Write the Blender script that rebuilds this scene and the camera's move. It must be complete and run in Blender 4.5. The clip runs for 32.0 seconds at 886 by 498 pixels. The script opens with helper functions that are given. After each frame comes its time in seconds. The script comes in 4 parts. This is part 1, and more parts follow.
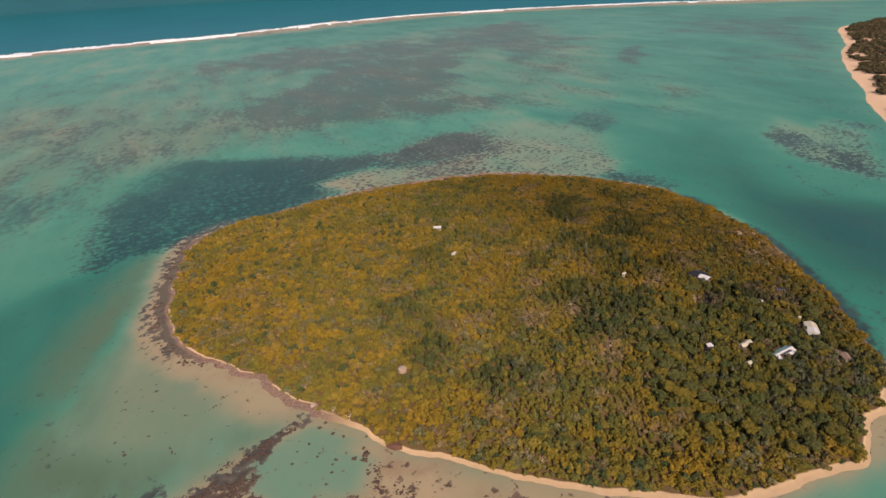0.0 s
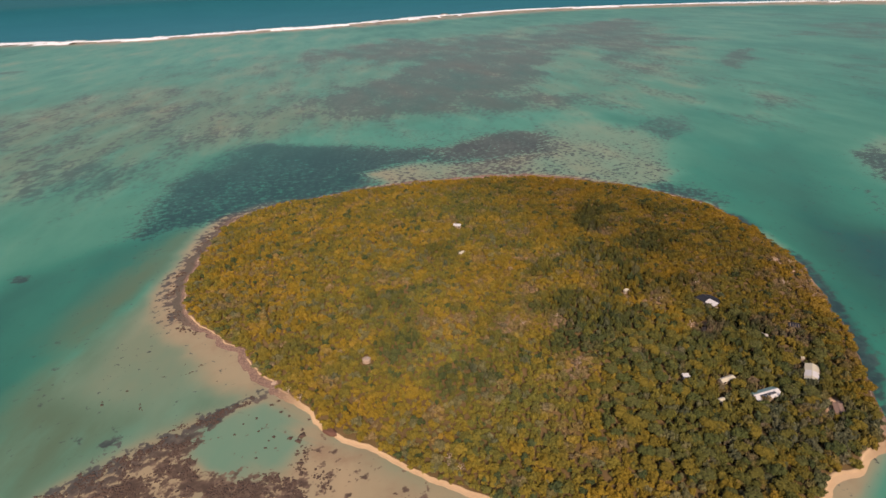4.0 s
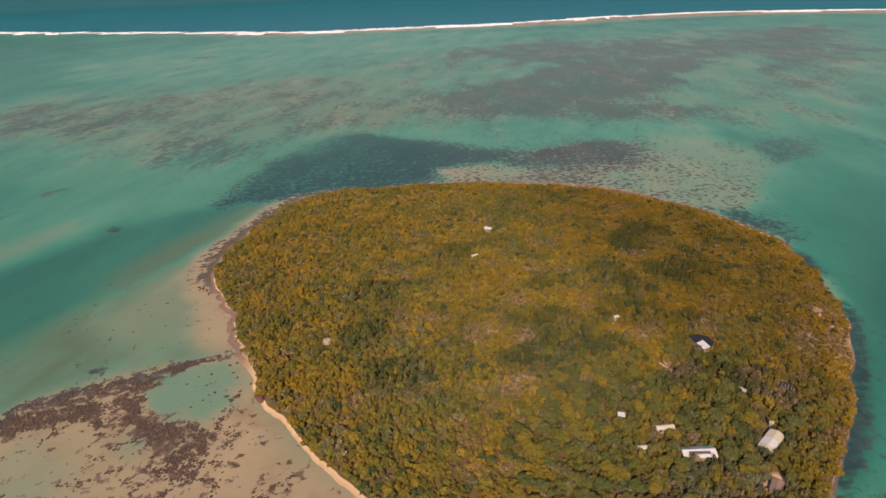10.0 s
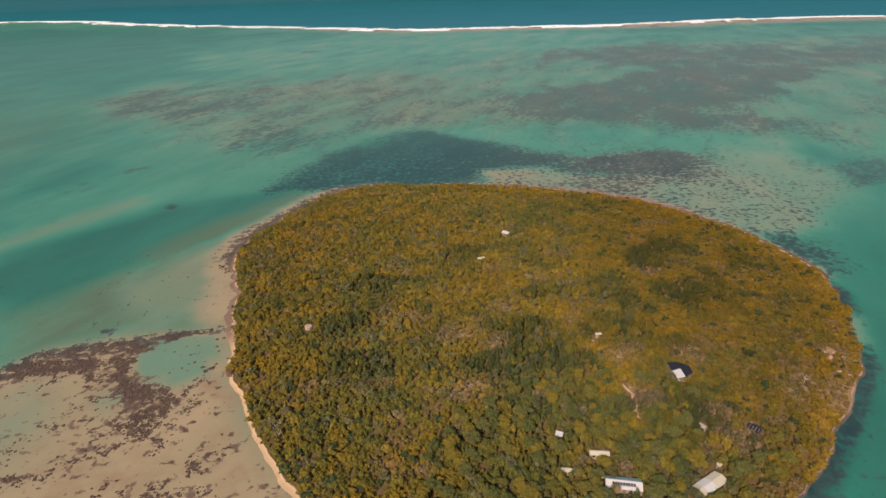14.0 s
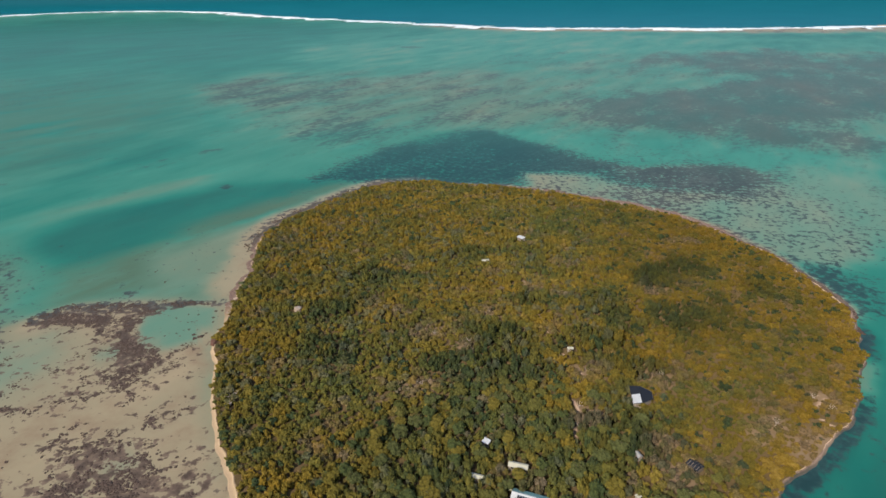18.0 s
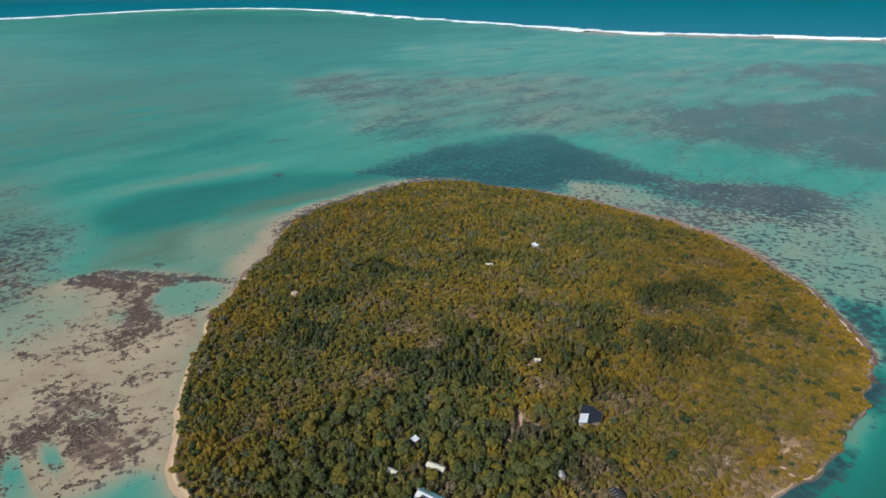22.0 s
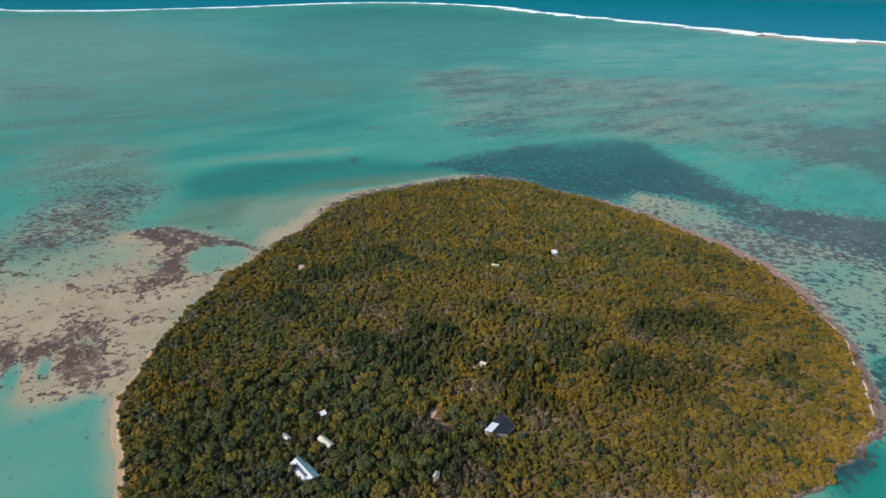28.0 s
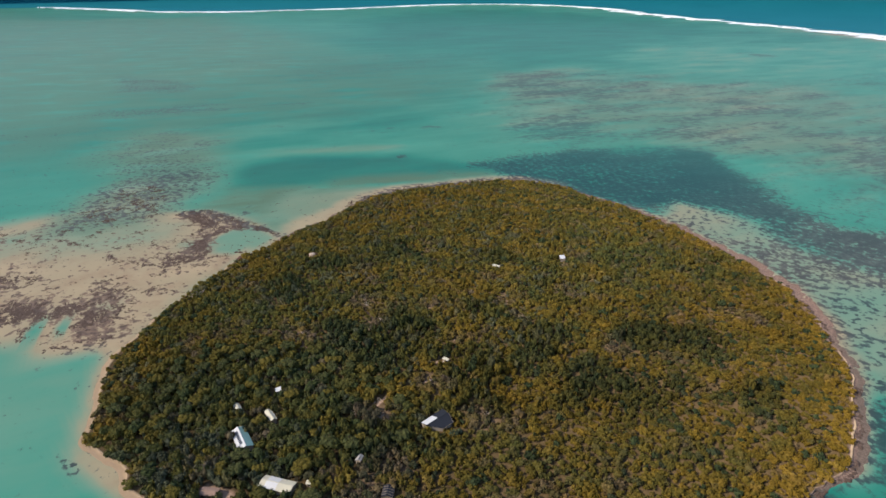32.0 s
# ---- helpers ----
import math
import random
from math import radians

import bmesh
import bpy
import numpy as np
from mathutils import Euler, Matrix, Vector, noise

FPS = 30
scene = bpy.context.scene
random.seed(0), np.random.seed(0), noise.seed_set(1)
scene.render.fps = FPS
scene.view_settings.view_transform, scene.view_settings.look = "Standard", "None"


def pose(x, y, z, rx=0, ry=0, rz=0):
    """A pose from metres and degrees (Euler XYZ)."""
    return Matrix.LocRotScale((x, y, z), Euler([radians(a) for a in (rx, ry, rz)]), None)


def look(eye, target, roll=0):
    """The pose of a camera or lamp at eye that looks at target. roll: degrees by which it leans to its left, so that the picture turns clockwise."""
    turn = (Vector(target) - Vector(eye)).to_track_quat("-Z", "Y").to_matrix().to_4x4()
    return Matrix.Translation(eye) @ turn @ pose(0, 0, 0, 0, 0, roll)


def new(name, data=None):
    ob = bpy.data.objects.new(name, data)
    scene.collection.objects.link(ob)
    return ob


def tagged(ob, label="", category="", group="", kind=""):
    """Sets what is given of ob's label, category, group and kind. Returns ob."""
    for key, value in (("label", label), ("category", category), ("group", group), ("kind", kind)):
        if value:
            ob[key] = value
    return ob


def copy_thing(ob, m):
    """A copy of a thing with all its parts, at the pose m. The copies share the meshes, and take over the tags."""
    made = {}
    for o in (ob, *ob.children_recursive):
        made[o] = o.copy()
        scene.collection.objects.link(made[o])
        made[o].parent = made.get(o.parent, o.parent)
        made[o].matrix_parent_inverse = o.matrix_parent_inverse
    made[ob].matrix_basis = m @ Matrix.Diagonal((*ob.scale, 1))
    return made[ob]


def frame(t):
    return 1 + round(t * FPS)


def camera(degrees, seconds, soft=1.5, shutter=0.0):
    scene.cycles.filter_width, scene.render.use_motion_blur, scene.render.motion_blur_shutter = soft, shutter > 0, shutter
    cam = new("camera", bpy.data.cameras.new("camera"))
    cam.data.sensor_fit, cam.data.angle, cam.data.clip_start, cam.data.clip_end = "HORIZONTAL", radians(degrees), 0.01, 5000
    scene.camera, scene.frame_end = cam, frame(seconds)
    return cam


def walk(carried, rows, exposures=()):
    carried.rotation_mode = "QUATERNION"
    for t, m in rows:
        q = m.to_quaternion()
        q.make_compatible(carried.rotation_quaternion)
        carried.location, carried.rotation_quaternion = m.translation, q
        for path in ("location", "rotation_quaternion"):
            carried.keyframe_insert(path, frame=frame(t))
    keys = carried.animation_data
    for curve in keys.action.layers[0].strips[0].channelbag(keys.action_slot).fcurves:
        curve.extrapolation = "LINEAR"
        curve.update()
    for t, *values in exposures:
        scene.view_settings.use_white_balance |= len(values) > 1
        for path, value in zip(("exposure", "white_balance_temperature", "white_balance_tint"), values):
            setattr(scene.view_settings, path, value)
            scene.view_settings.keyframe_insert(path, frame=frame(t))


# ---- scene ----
cam = camera(74.9, 32.0, soft=1.6)
PATH = [
    (0, (-195.748, -268.934, 147.695), (-194.592, -267.535, 146.855), -3.4),
    (1, (-185.198, -277.143, 147.629), (-184.109, -275.691, 146.787), -3.2),
    (2, (-174.533, -285.048, 147.53), (-173.511, -283.549, 146.688), -3.1),
    (3.5, (-158.104, -296.267, 147.343), (-157.195, -294.697, 146.501), -2.8),
    (6, (-129.445, -312.606, 146.869), (-128.726, -310.937, 146.034), -2.6),
    (9, (-91.378, -327.987, 145.884), (-90.912, -326.227, 145.058), -2.4),
    (11, (-65.213, -335.495, 145.567), (-64.92, -333.695, 144.747), -2.1),
    (13, (-38.684, -339.671, 145.331), (-38.56, -337.849, 144.514), -1.9),
    (17, (14.745, -341.167, 145.912), (14.53, -339.353, 145.096), -1.2),
    (19, (41.266, -338.803, 146.218), (40.887, -337.015, 145.405), -0.7),
    (20, (54.452, -336.676, 146.341), (53.991, -334.907, 145.53), -0.8),
    (22, (79.872, -330.263, 146.492), (79.252, -328.542, 145.682), -0.2),
    (23, (92.124, -326.248, 146.457), (91.427, -324.558, 145.647), -0.1),
    (25, (116.09, -316.138, 146.466), (115.244, -314.519, 145.653), 0.2),
    (28, (150.737, -297.094, 146.555), (149.679, -295.608, 145.735), 0.6),
    (30, (172.39, -283.191, 146.445), (171.206, -281.802, 145.625), 0.4),
    (32, (193.334, -267.071, 146.542), (192.03, -265.794, 145.724), 0.3),
]
walk(cam, [(t, look(eye, target, roll)) for t, eye, target, roll in PATH],
     [(0, 0.03, 8150, 25), (9, 0.03, 8450, 28), (14, 0.02, 8150, 22), (17, 0.07, 6950, 11), (22, 0.14, 6150, 7), (25, 0.18, 6000, 6), (28, 0.24, 6100, 9), (32, 0.26, 6650, 13)])


# ---- light ----
SUN_AZ, SUN_EL = radians(-115), radians(37)
SUN_DIR = Vector((math.cos(SUN_AZ) * math.cos(SUN_EL), math.sin(SUN_AZ) * math.cos(SUN_EL), math.sin(SUN_EL)))
world = bpy.data.worlds.new("sky")
world.use_nodes = True
scene.world = world
sky = world.node_tree.nodes.new("ShaderNodeTexSky")
sky.sky_type, sky.sun_disc, sky.sun_elevation, sky.sun_rotation = "NISHITA", False, SUN_EL, radians(205)
backg = world.node_tree.nodes["Background"]
backg.inputs["Strength"].default_value = 0.15
world.node_tree.links.new(sky.outputs[0], backg.inputs["Color"])
sun = new("sun", bpy.data.lights.new("sun", "SUN"))
sun.data.energy, sun.data.angle, sun.data.color = 3.6, radians(0.6), (1.0, 0.91, 0.77)
sun.matrix_world = look(SUN_DIR * 900, (0, 0, 0))


# ---- small maths ----
def lattice(ix, iy, seed):
    v = np.sin(ix * 127.1 + iy * 311.7 + seed * 74.7) * 43758.5453
    return v - np.floor(v)


def vnoise(x, y, seed=0):
    ix, iy = np.floor(x), np.floor(y)
    fx, fy = x - ix, y - iy
    fx, fy = fx * fx * (3 - 2 * fx), fy * fy * (3 - 2 * fy)
    a, b = lattice(ix, iy, seed), lattice(ix + 1, iy, seed)
    c, d = lattice(ix, iy + 1, seed), lattice(ix + 1, iy + 1, seed)
    return (a * (1 - fx) + b * fx) * (1 - fy) + (c * (1 - fx) + d * fx) * fy


def fbm(x, y, size, octaves=4, seed=0):
    total, amp, norm = 0.0, 1.0, 0.0
    for k in range(octaves):
        total = total + amp * vnoise(x / size * 2 ** k + 17.3 * k, y / size * 2 ** k - 9.1 * k, seed + k)
        norm, amp = norm + amp, amp * 0.5
    return total / norm


def smooth(e0, e1, v):
    t = np.clip((v - e0) / (e1 - e0), 0, 1)
    return t * t * (3 - 2 * t)


def inside(poly, x, y):
    """Distance to the outline of a polygon, positive inside it."""
    dist, odd = np.full(x.shape, 1e12), np.zeros(x.shape, bool)
    for (x0, y0), (x1, y1) in zip(poly, poly[1:] + poly[:1]):
        ex, ey = x1 - x0, y1 - y0
        t = np.clip(((x - x0) * ex + (y - y0) * ey) / (ex * ex + ey * ey), 0, 1)
        dist = np.minimum(dist, (x - x0 - t * ex) ** 2 + (y - y0 - t * ey) ** 2)
        if y0 != y1:
            odd ^= ((y0 > y) != (y1 > y)) & (x < x0 + (y - y0) / (y1 - y0) * ex)
    return np.where(odd, 1.0, -1.0) * np.sqrt(dist)


def curve(points, steps, closed=False):
    """A smooth line through points (Catmull-Rom)."""
    p = np.array(points, float)
    n, out = len(p), []
    for i in range(n if closed else n - 1):
        a, b = p[(i - 1) % n if closed else max(i - 1, 0)], p[i]
        c, d = p[(i + 1) % n], p[(i + 2) % n if closed else min(i + 2, n - 1)]
        for k in range(steps):
            t = k / steps
            out.append(0.5 * (2 * b + (c - a) * t + (2 * a - 5 * b + 4 * c - d) * t * t + (3 * b - a - 3 * c + d) * t ** 3))
    if not closed:
        out.append(p[-1])
    return np.array(out)


# the sea sheet lifts slowly past FAR, as a backdrop, so that the open water ends in the distance
FAR, EYE_Y, EYE_H = 3300.0, -330.0, 146.0


def far(x, y, z=0.0):
    dx, dy = x, y - EYE_Y
    d = np.sqrt(dx * dx + dy * dy) + 1e-6
    r = np.where(d > FAR, FAR + 1150 * (1 - np.exp(-(d - FAR) / 1500)), d)
    return dx / d * r, EYE_Y + dy / d * r, z + EYE_H * (1 - r / d)


def grid_mesh(name, xyz, rows, cols, wrap=False, flip=False):
    """A mesh of rows x cols points, laid out row by row."""
    i, j = np.meshgrid(np.arange(rows - 1), np.arange(cols if wrap else cols - 1), indexing="ij")
    a, b = i * cols + j, i * cols + (j + 1) % cols
    q = np.stack([a, b, b + cols, a + cols], -1).reshape(-1, 4)
    return fill_mesh(name, xyz, q[:, ::-1] if flip else q)


def fill_mesh(name, verts, polys, soft=True):
    verts, polys = np.asarray(verts, np.float32).reshape(-1, 3), np.asarray(polys, np.int32)
    me, k = bpy.data.meshes.new(name), polys.shape[1]
    me.vertices.add(len(verts))
    me.vertices.foreach_set("co", verts.ravel())
    me.loops.add(polys.size)
    me.loops.foreach_set("vertex_index", polys.ravel())
    me.polygons.add(len(polys))
    me.polygons.foreach_set("loop_start", np.arange(0, polys.size, k, dtype=np.int32))
    me.polygons.foreach_set("use_smooth", np.full(len(polys), soft))
    me.update(calc_edges=True)
    return me


def paint(me, name, values):
    """A colour (n x 4) or a number (n) on every point."""
    values = np.asarray(values, np.float32)
    if values.ndim == 2:
        me.attributes.new(name, "FLOAT_COLOR", "POINT").data.foreach_set("color", values.ravel())
    else:
        me.attributes.new(name, "FLOAT", "POINT").data.foreach_set("value", values.ravel())


# ---- materials ----
class Nodes:
    def __init__(self, name, rough=0.8, metal=0.0, spec=0.5):
        self.m = bpy.data.materials.new(name)
        self.m.use_nodes = True
        self.t = self.m.node_tree
        self.b = self.t.nodes["Principled BSDF"]
        self.b.inputs["Roughness"].default_value = rough
        self.b.inputs["Metallic"].default_value = metal
        self.b.inputs["Specular IOR Level"].default_value = spec

    def set(self, node, key, v):
        if hasattr(v, "is_output"):
            self.t.links.new(v, node.inputs[key])
        elif v is not None:
            node.inputs[key].default_value = v

    def pos(self):
        return self.t.nodes.new("ShaderNodeNewGeometry").outputs["Position"]

    def attr(self, name, out="Fac"):
        n = self.t.nodes.new("ShaderNodeAttribute")
        n.attribute_name = name
        return n.outputs[out]

    def split(self, colour):
        n = self.t.nodes.new("ShaderNodeSeparateColor")
        self.t.links.new(colour, n.inputs[0])
        return n.outputs

    def noise(self, scale, detail=4.0, vec=None, stretch=None, rough=0.55, turn=0.0):
        n = self.t.nodes.new("ShaderNodeTexNoise")
        n.inputs["Scale"].default_value, n.inputs["Detail"].default_value, n.inputs["Roughness"].default_value = scale, detail, rough
        v = vec or self.pos()
        if stretch:
            mp = self.t.nodes.new("ShaderNodeMapping")
            mp.vector_type = "TEXTURE"
            mp.inputs["Scale"].default_value = stretch
            mp.inputs["Rotation"].default_value = (0, 0, radians(turn))
            self.t.links.new(v, mp.inputs["Vector"])
            v = mp.outputs[0]
        self.t.links.new(v, n.inputs["Vector"])
        return n.outputs["Fac"]

    def math(self, op, a, b=None, c=None, clamp=False):
        n = self.t.nodes.new("ShaderNodeMath")
        n.operation, n.use_clamp = op, clamp
        for k, v in enumerate((a, b, c)):
            self.set(n, k, v)
        return n.outputs[0]

    def span(self, v, a, b, c=0.0, d=1.0):
        n = self.t.nodes.new("ShaderNodeMapRange")
        n.interpolation_type = "SMOOTHSTEP"
        for k, w in enumerate((v, a, b, c, d)):
            self.set(n, k, w)
        return n.outputs[0]

    def mix(self, f, a, b, blend="MIX"):
        n = self.t.nodes.new("ShaderNodeMix")
        n.data_type, n.blend_type = "RGBA", blend
        for key, v in (("Factor", f), ("A", a), ("B", b)):
            s = [i for i in n.inputs if i.name == key and (i.type == "RGBA" or key == "Factor") and i.enabled][0]
            if hasattr(v, "is_output"):
                self.t.links.new(v, s)
            else:
                s.default_value = (*v, 1) if isinstance(v, tuple) else v
        return [o for o in n.outputs if o.enabled][0]

    def ramp(self, f, *stops):
        n = self.t.nodes.new("ShaderNodeValToRGB")
        e = n.color_ramp.elements
        while len(e) < len(stops):
            e.new(0.5)
        for el, (p, c) in zip(e, stops):
            el.position, el.color = p, (*c, 1)
        self.set(n, 0, f)
        return n.outputs[0]

    def random(self):
        return self.t.nodes.new("ShaderNodeObjectInfo").outputs["Random"]

    def island(self):
        return self.t.nodes.new("ShaderNodeNewGeometry").outputs["Random Per Island"]

    def bump(self, height, strength=0.4, dist=0.1):
        n = self.t.nodes.new("ShaderNodeBump")
        n.inputs["Strength"].default_value, n.inputs["Distance"].default_value = strength, dist
        self.t.links.new(height, n.inputs["Height"])
        self.t.links.new(n.outputs[0], self.b.inputs["Normal"])

    def done(self, colour, rough=None):
        self.set(self.b, "Base Color", colour)
        if rough is not None:
            self.set(self.b, "Roughness", rough)
        return self.m


def sea_material():
    """The bottom seen through clear water: sand by depth, coral and weed by cover, wisps of sand drawn out by the current."""
    k = Nodes("sea", 0.3, spec=0.12)
    bed = k.split(k.attr("bed", "Color"))
    depth, coral, ocean, brown = bed[0], bed[1], bed[2], k.attr("bed", "Alpha")
    silt = k.split(k.attr("silt", "Color"))
    murk, outer = silt[0], silt[1]
    # drawn-out wisps along the current, and a broad unevenness
    wisp = k.noise(0.020, 6, stretch=(3.4, 1, 1), turn=72, rough=0.62)
    broad = k.noise(0.008, 5, stretch=(1.8, 1, 1), turn=66)
    fine = k.noise(0.07, 5, stretch=(2.2, 1, 1), turn=68, rough=0.6)
    d = k.math("ADD", depth, k.math("MULTIPLY_ADD", broad, 0.36, -0.18))
    d = k.math("ADD", d, k.math("MULTIPLY", k.math("SUBTRACT", wisp, 0.5), k.math("MULTIPLY_ADD", outer, 0.46, 0.15)))
    d = k.math("ADD", d, k.math("MULTIPLY_ADD", fine, 0.10, -0.05), clamp=True)
    water = k.ramp(d, (0.0, (0.40, 0.308, 0.190)), (0.10, (0.335, 0.288, 0.182)), (0.24, (0.170, 0.280, 0.196)), (0.40, (0.050, 0.262, 0.188)),
                   (0.56, (0.010, 0.200, 0.146)), (0.75, (0.005, 0.122, 0.096)), (1.0, (0.003, 0.056, 0.076)))
    water = k.mix(k.math("MULTIPLY", murk, k.span(k.noise(0.03, 5, stretch=(2.2, 1, 1), turn=60), 0.24, 0.56)), water, (0.088, 0.158, 0.098))
    stain = k.math("MULTIPLY", k.span(k.noise(0.045, 7, rough=0.7), 0.45, 0.72), k.span(d, 0.22, 0.05, 0.0, 0.75))
    water = k.mix(stain, water, (0.27, 0.182, 0.112))
    # coral heads: larger ones farther out; the cover sets how many stand up
    near = k.math("MULTIPLY_ADD", k.noise(0.24, 3, rough=0.6), 0.60, k.math("MULTIPLY_ADD", k.noise(0.055, 5, rough=0.65), 0.25, k.math("MULTIPLY", k.noise(0.6, 3, rough=0.6), 0.15)))
    wide = k.math("MULTIPLY_ADD", k.noise(0.15, 4, stretch=(1.7, 1, 1), turn=60, rough=0.62), 0.45, k.math("MULTIPLY_ADD", k.noise(0.022, 6, stretch=(2.2, 1, 1), turn=72, rough=0.65), 0.55, 0.0))
    level = k.math("ADD", k.math("MULTIPLY", wide, outer), k.math("MULTIPLY", near, k.math("SUBTRACT", 1.0, outer)))
    edge = k.math("MULTIPLY_ADD", coral, -0.25, 0.625)
    over = k.math("SUBTRACT", level, edge)
    veil = k.math("MULTIPLY_ADD", outer, 0.020, k.span(d, 0.24, 0.42, 0.020, 0.056))
    cover = k.span(over, k.math("MULTIPLY", veil, -1.0), k.math("MULTIPLY", veil, 1.2))
    dry = k.span(brown, 0.72, 1.0)
    dark = k.mix(brown, (0.007, 0.032, 0.042), k.mix(dry, (0.054, 0.046, 0.044), (0.060, 0.037, 0.028)))
    light = k.mix(brown, (0.019, 0.066, 0.072), k.mix(dry, (0.124, 0.107, 0.094), (0.190, 0.128, 0.092)))
    grain = k.math("MULTIPLY_ADD", k.noise(0.035, 8, rough=0.72, stretch=(1.8, 1, 1), turn=70), 0.50, k.math("MULTIPLY", k.noise(0.25, 5, rough=0.7), 0.50))
    dark = k.mix(k.span(k.math("SUBTRACT", grain, k.math("MULTIPLY", over, 0.7)), 0.36, 0.58), dark, light)
    body = k.mix(k.math("MULTIPLY", cover, k.math("MULTIPLY", k.span(d, 0.05, 0.75, 0.92, 0.80), k.math("MULTIPLY_ADD", outer, -0.27, 1.0))), water, dark)
    deep = k.mix(k.noise(0.004, 4), (0.004, 0.140, 0.190), (0.007, 0.172, 0.222))
    swell = k.noise(0.05, 4, stretch=(3, 1, 1), turn=10)
    colour = k.mix(ocean, body, deep)
    bmp = k.t.nodes.new("ShaderNodeBump")
    bmp.inputs["Strength"].default_value, bmp.inputs["Distance"].default_value = 0.2, 0.5
    k.t.links.new(swell, bmp.inputs["Height"])
    matt, gloss, blend = (k.t.nodes.new("ShaderNode" + n) for n in ("BsdfDiffuse", "BsdfGlossy", "MixShader"))
    k.t.links.new(colour, matt.inputs["Color"])
    gloss.inputs["Roughness"].default_value = 0.3
    k.t.links.new(bmp.outputs[0], gloss.inputs["Normal"])
    fres = k.t.nodes.new("ShaderNodeFresnel")
    fres.inputs["IOR"].default_value = 1.33
    shine = k.math("MULTIPLY_ADD", fres.outputs[0], 0.30, 0.035)
    k.t.links.new(k.math("MULTIPLY", shine, k.math("MULTIPLY_ADD", ocean, -0.6, 1.0)), blend.inputs[0])
    k.t.links.new(matt.outputs[0], blend.inputs[1])
    k.t.links.new(gloss.outputs[0], blend.inputs[2])
    k.t.links.new(blend.outputs[0], k.t.nodes["Material Output"].inputs["Surface"])
    k.t.nodes.remove(k.b)
    return k.m


def land_material():
    k = Nodes("island_ground", 0.95, spec=0.1)
    k.b.inputs["Diffuse Roughness"].default_value = 1.0
    c = k.split(k.attr("cover", "Color"))
    n1, n2 = k.noise(0.25, 6), k.noise(1.6, 5)
    sand = k.mix(n1, (0.40, 0.285, 0.18), (0.52, 0.39, 0.26))
    rock = k.ramp(n2, (0.3, (0.085, 0.062, 0.058)), (0.5, (0.175, 0.118, 0.098)), (0.7, (0.30, 0.215, 0.175)))
    rock = k.mix(k.math("MULTIPLY", k.attr("cover", "Alpha"), 0.95), rock, k.mix(n2, (0.045, 0.045, 0.042), (0.11, 0.10, 0.085)))
    soil = k.mix(n1, (0.085, 0.060, 0.028), (0.17, 0.115, 0.058))
    col = k.mix(c[1], soil, rock)
    col = k.mix(c[0], col, sand)
    col = k.mix(c[2], col, k.mix(n2, (0.45, 0.30, 0.22), (0.55, 0.40, 0.30)))
    k.bump(n2, 0.6, 0.3)
    return k.done(col)


def leaf_material():
    k = Nodes("foliage", 0.75, spec=0.1)
    k.b.inputs["Diffuse Roughness"].default_value = 1.0
    a = k.split(k.attr("leaf", "Color"))
    hue, dry, lum = a[0], a[1], a[2]
    spray = k.island()
    hue = k.math("MULTIPLY_ADD", k.math("SUBTRACT", spray, 0.5), 0.26, hue, clamp=True)
    green = k.ramp(hue, (0.0, (0.038, 0.060, 0.030)), (0.35, (0.066, 0.088, 0.030)), (0.7, (0.102, 0.113, 0.029)), (1.0, (0.144, 0.136, 0.038)))
    ochre = k.ramp(hue, (0.0, (0.107, 0.087, 0.016)), (0.4, (0.162, 0.110, 0.015)), (0.75, (0.206, 0.127, 0.016)), (1.0, (0.235, 0.152, 0.032)))
    col = k.mix(dry, green, ochre)
    col = k.mix(k.attr("ash"), col, k.mix(spray, (0.060, 0.072, 0.048), (0.115, 0.122, 0.082)))
    col = k.mix(k.attr("leaf", "Alpha"), col, k.mix(spray, (0.095, 0.070, 0.050), (0.24, 0.165, 0.115)))
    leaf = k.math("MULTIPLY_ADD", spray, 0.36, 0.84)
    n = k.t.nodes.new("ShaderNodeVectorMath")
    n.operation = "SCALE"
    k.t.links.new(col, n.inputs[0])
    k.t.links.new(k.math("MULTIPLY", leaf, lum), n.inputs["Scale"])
    return k.done(n.outputs[0])


def plain(name, c0, c1, scale=2.0, rough=0.8, metal=0.0, bump=0.2, spec=0.4):
    k = Nodes(name, rough, metal, spec)
    f = k.noise(scale, 5)
    g = k.noise(scale * 0.15, 3)
    k.bump(f, bump, 0.05)
    return k.done(k.mix(g, k.mix(f, c0, c1), k.mix(f, c1, tuple(v * 0.8 for v in c0))))


M = {}
M["sea"], M["land"], M["leaf"] = sea_material(), land_material(), leaf_material()
M["foam"] = plain("foam", (0.72, 0.80, 0.84), (0.84, 0.91, 0.94), 0.6, 0.9)
M["coral"] = plain("coral_rock", (0.052, 0.033, 0.027), (0.130, 0.085, 0.064), 1.2, 0.9)
M["reefrock"] = plain("reef_rock", (0.33, 0.24, 0.18), (0.42, 0.31, 0.24), 0.05, 0.9)
M["red_rock"] = plain("reddish_rock", (0.10, 0.045, 0.032), (0.17, 0.085, 0.06), 0.8, 0.9, bump=0.6)
M["bark"] = plain("bark", (0.14, 0.10, 0.07), (0.24, 0.18, 0.13), 6, 0.95)
M["limestone"] = plain("limestone", (0.34, 0.25, 0.20), (0.48, 0.38, 0.30), 1.5, 0.95, bump=0.6)
M["white_metal"] = plain("white_roof_sheet", (0.56, 0.57, 0.58), (0.66, 0.66, 0.66), 1.5, 0.45)
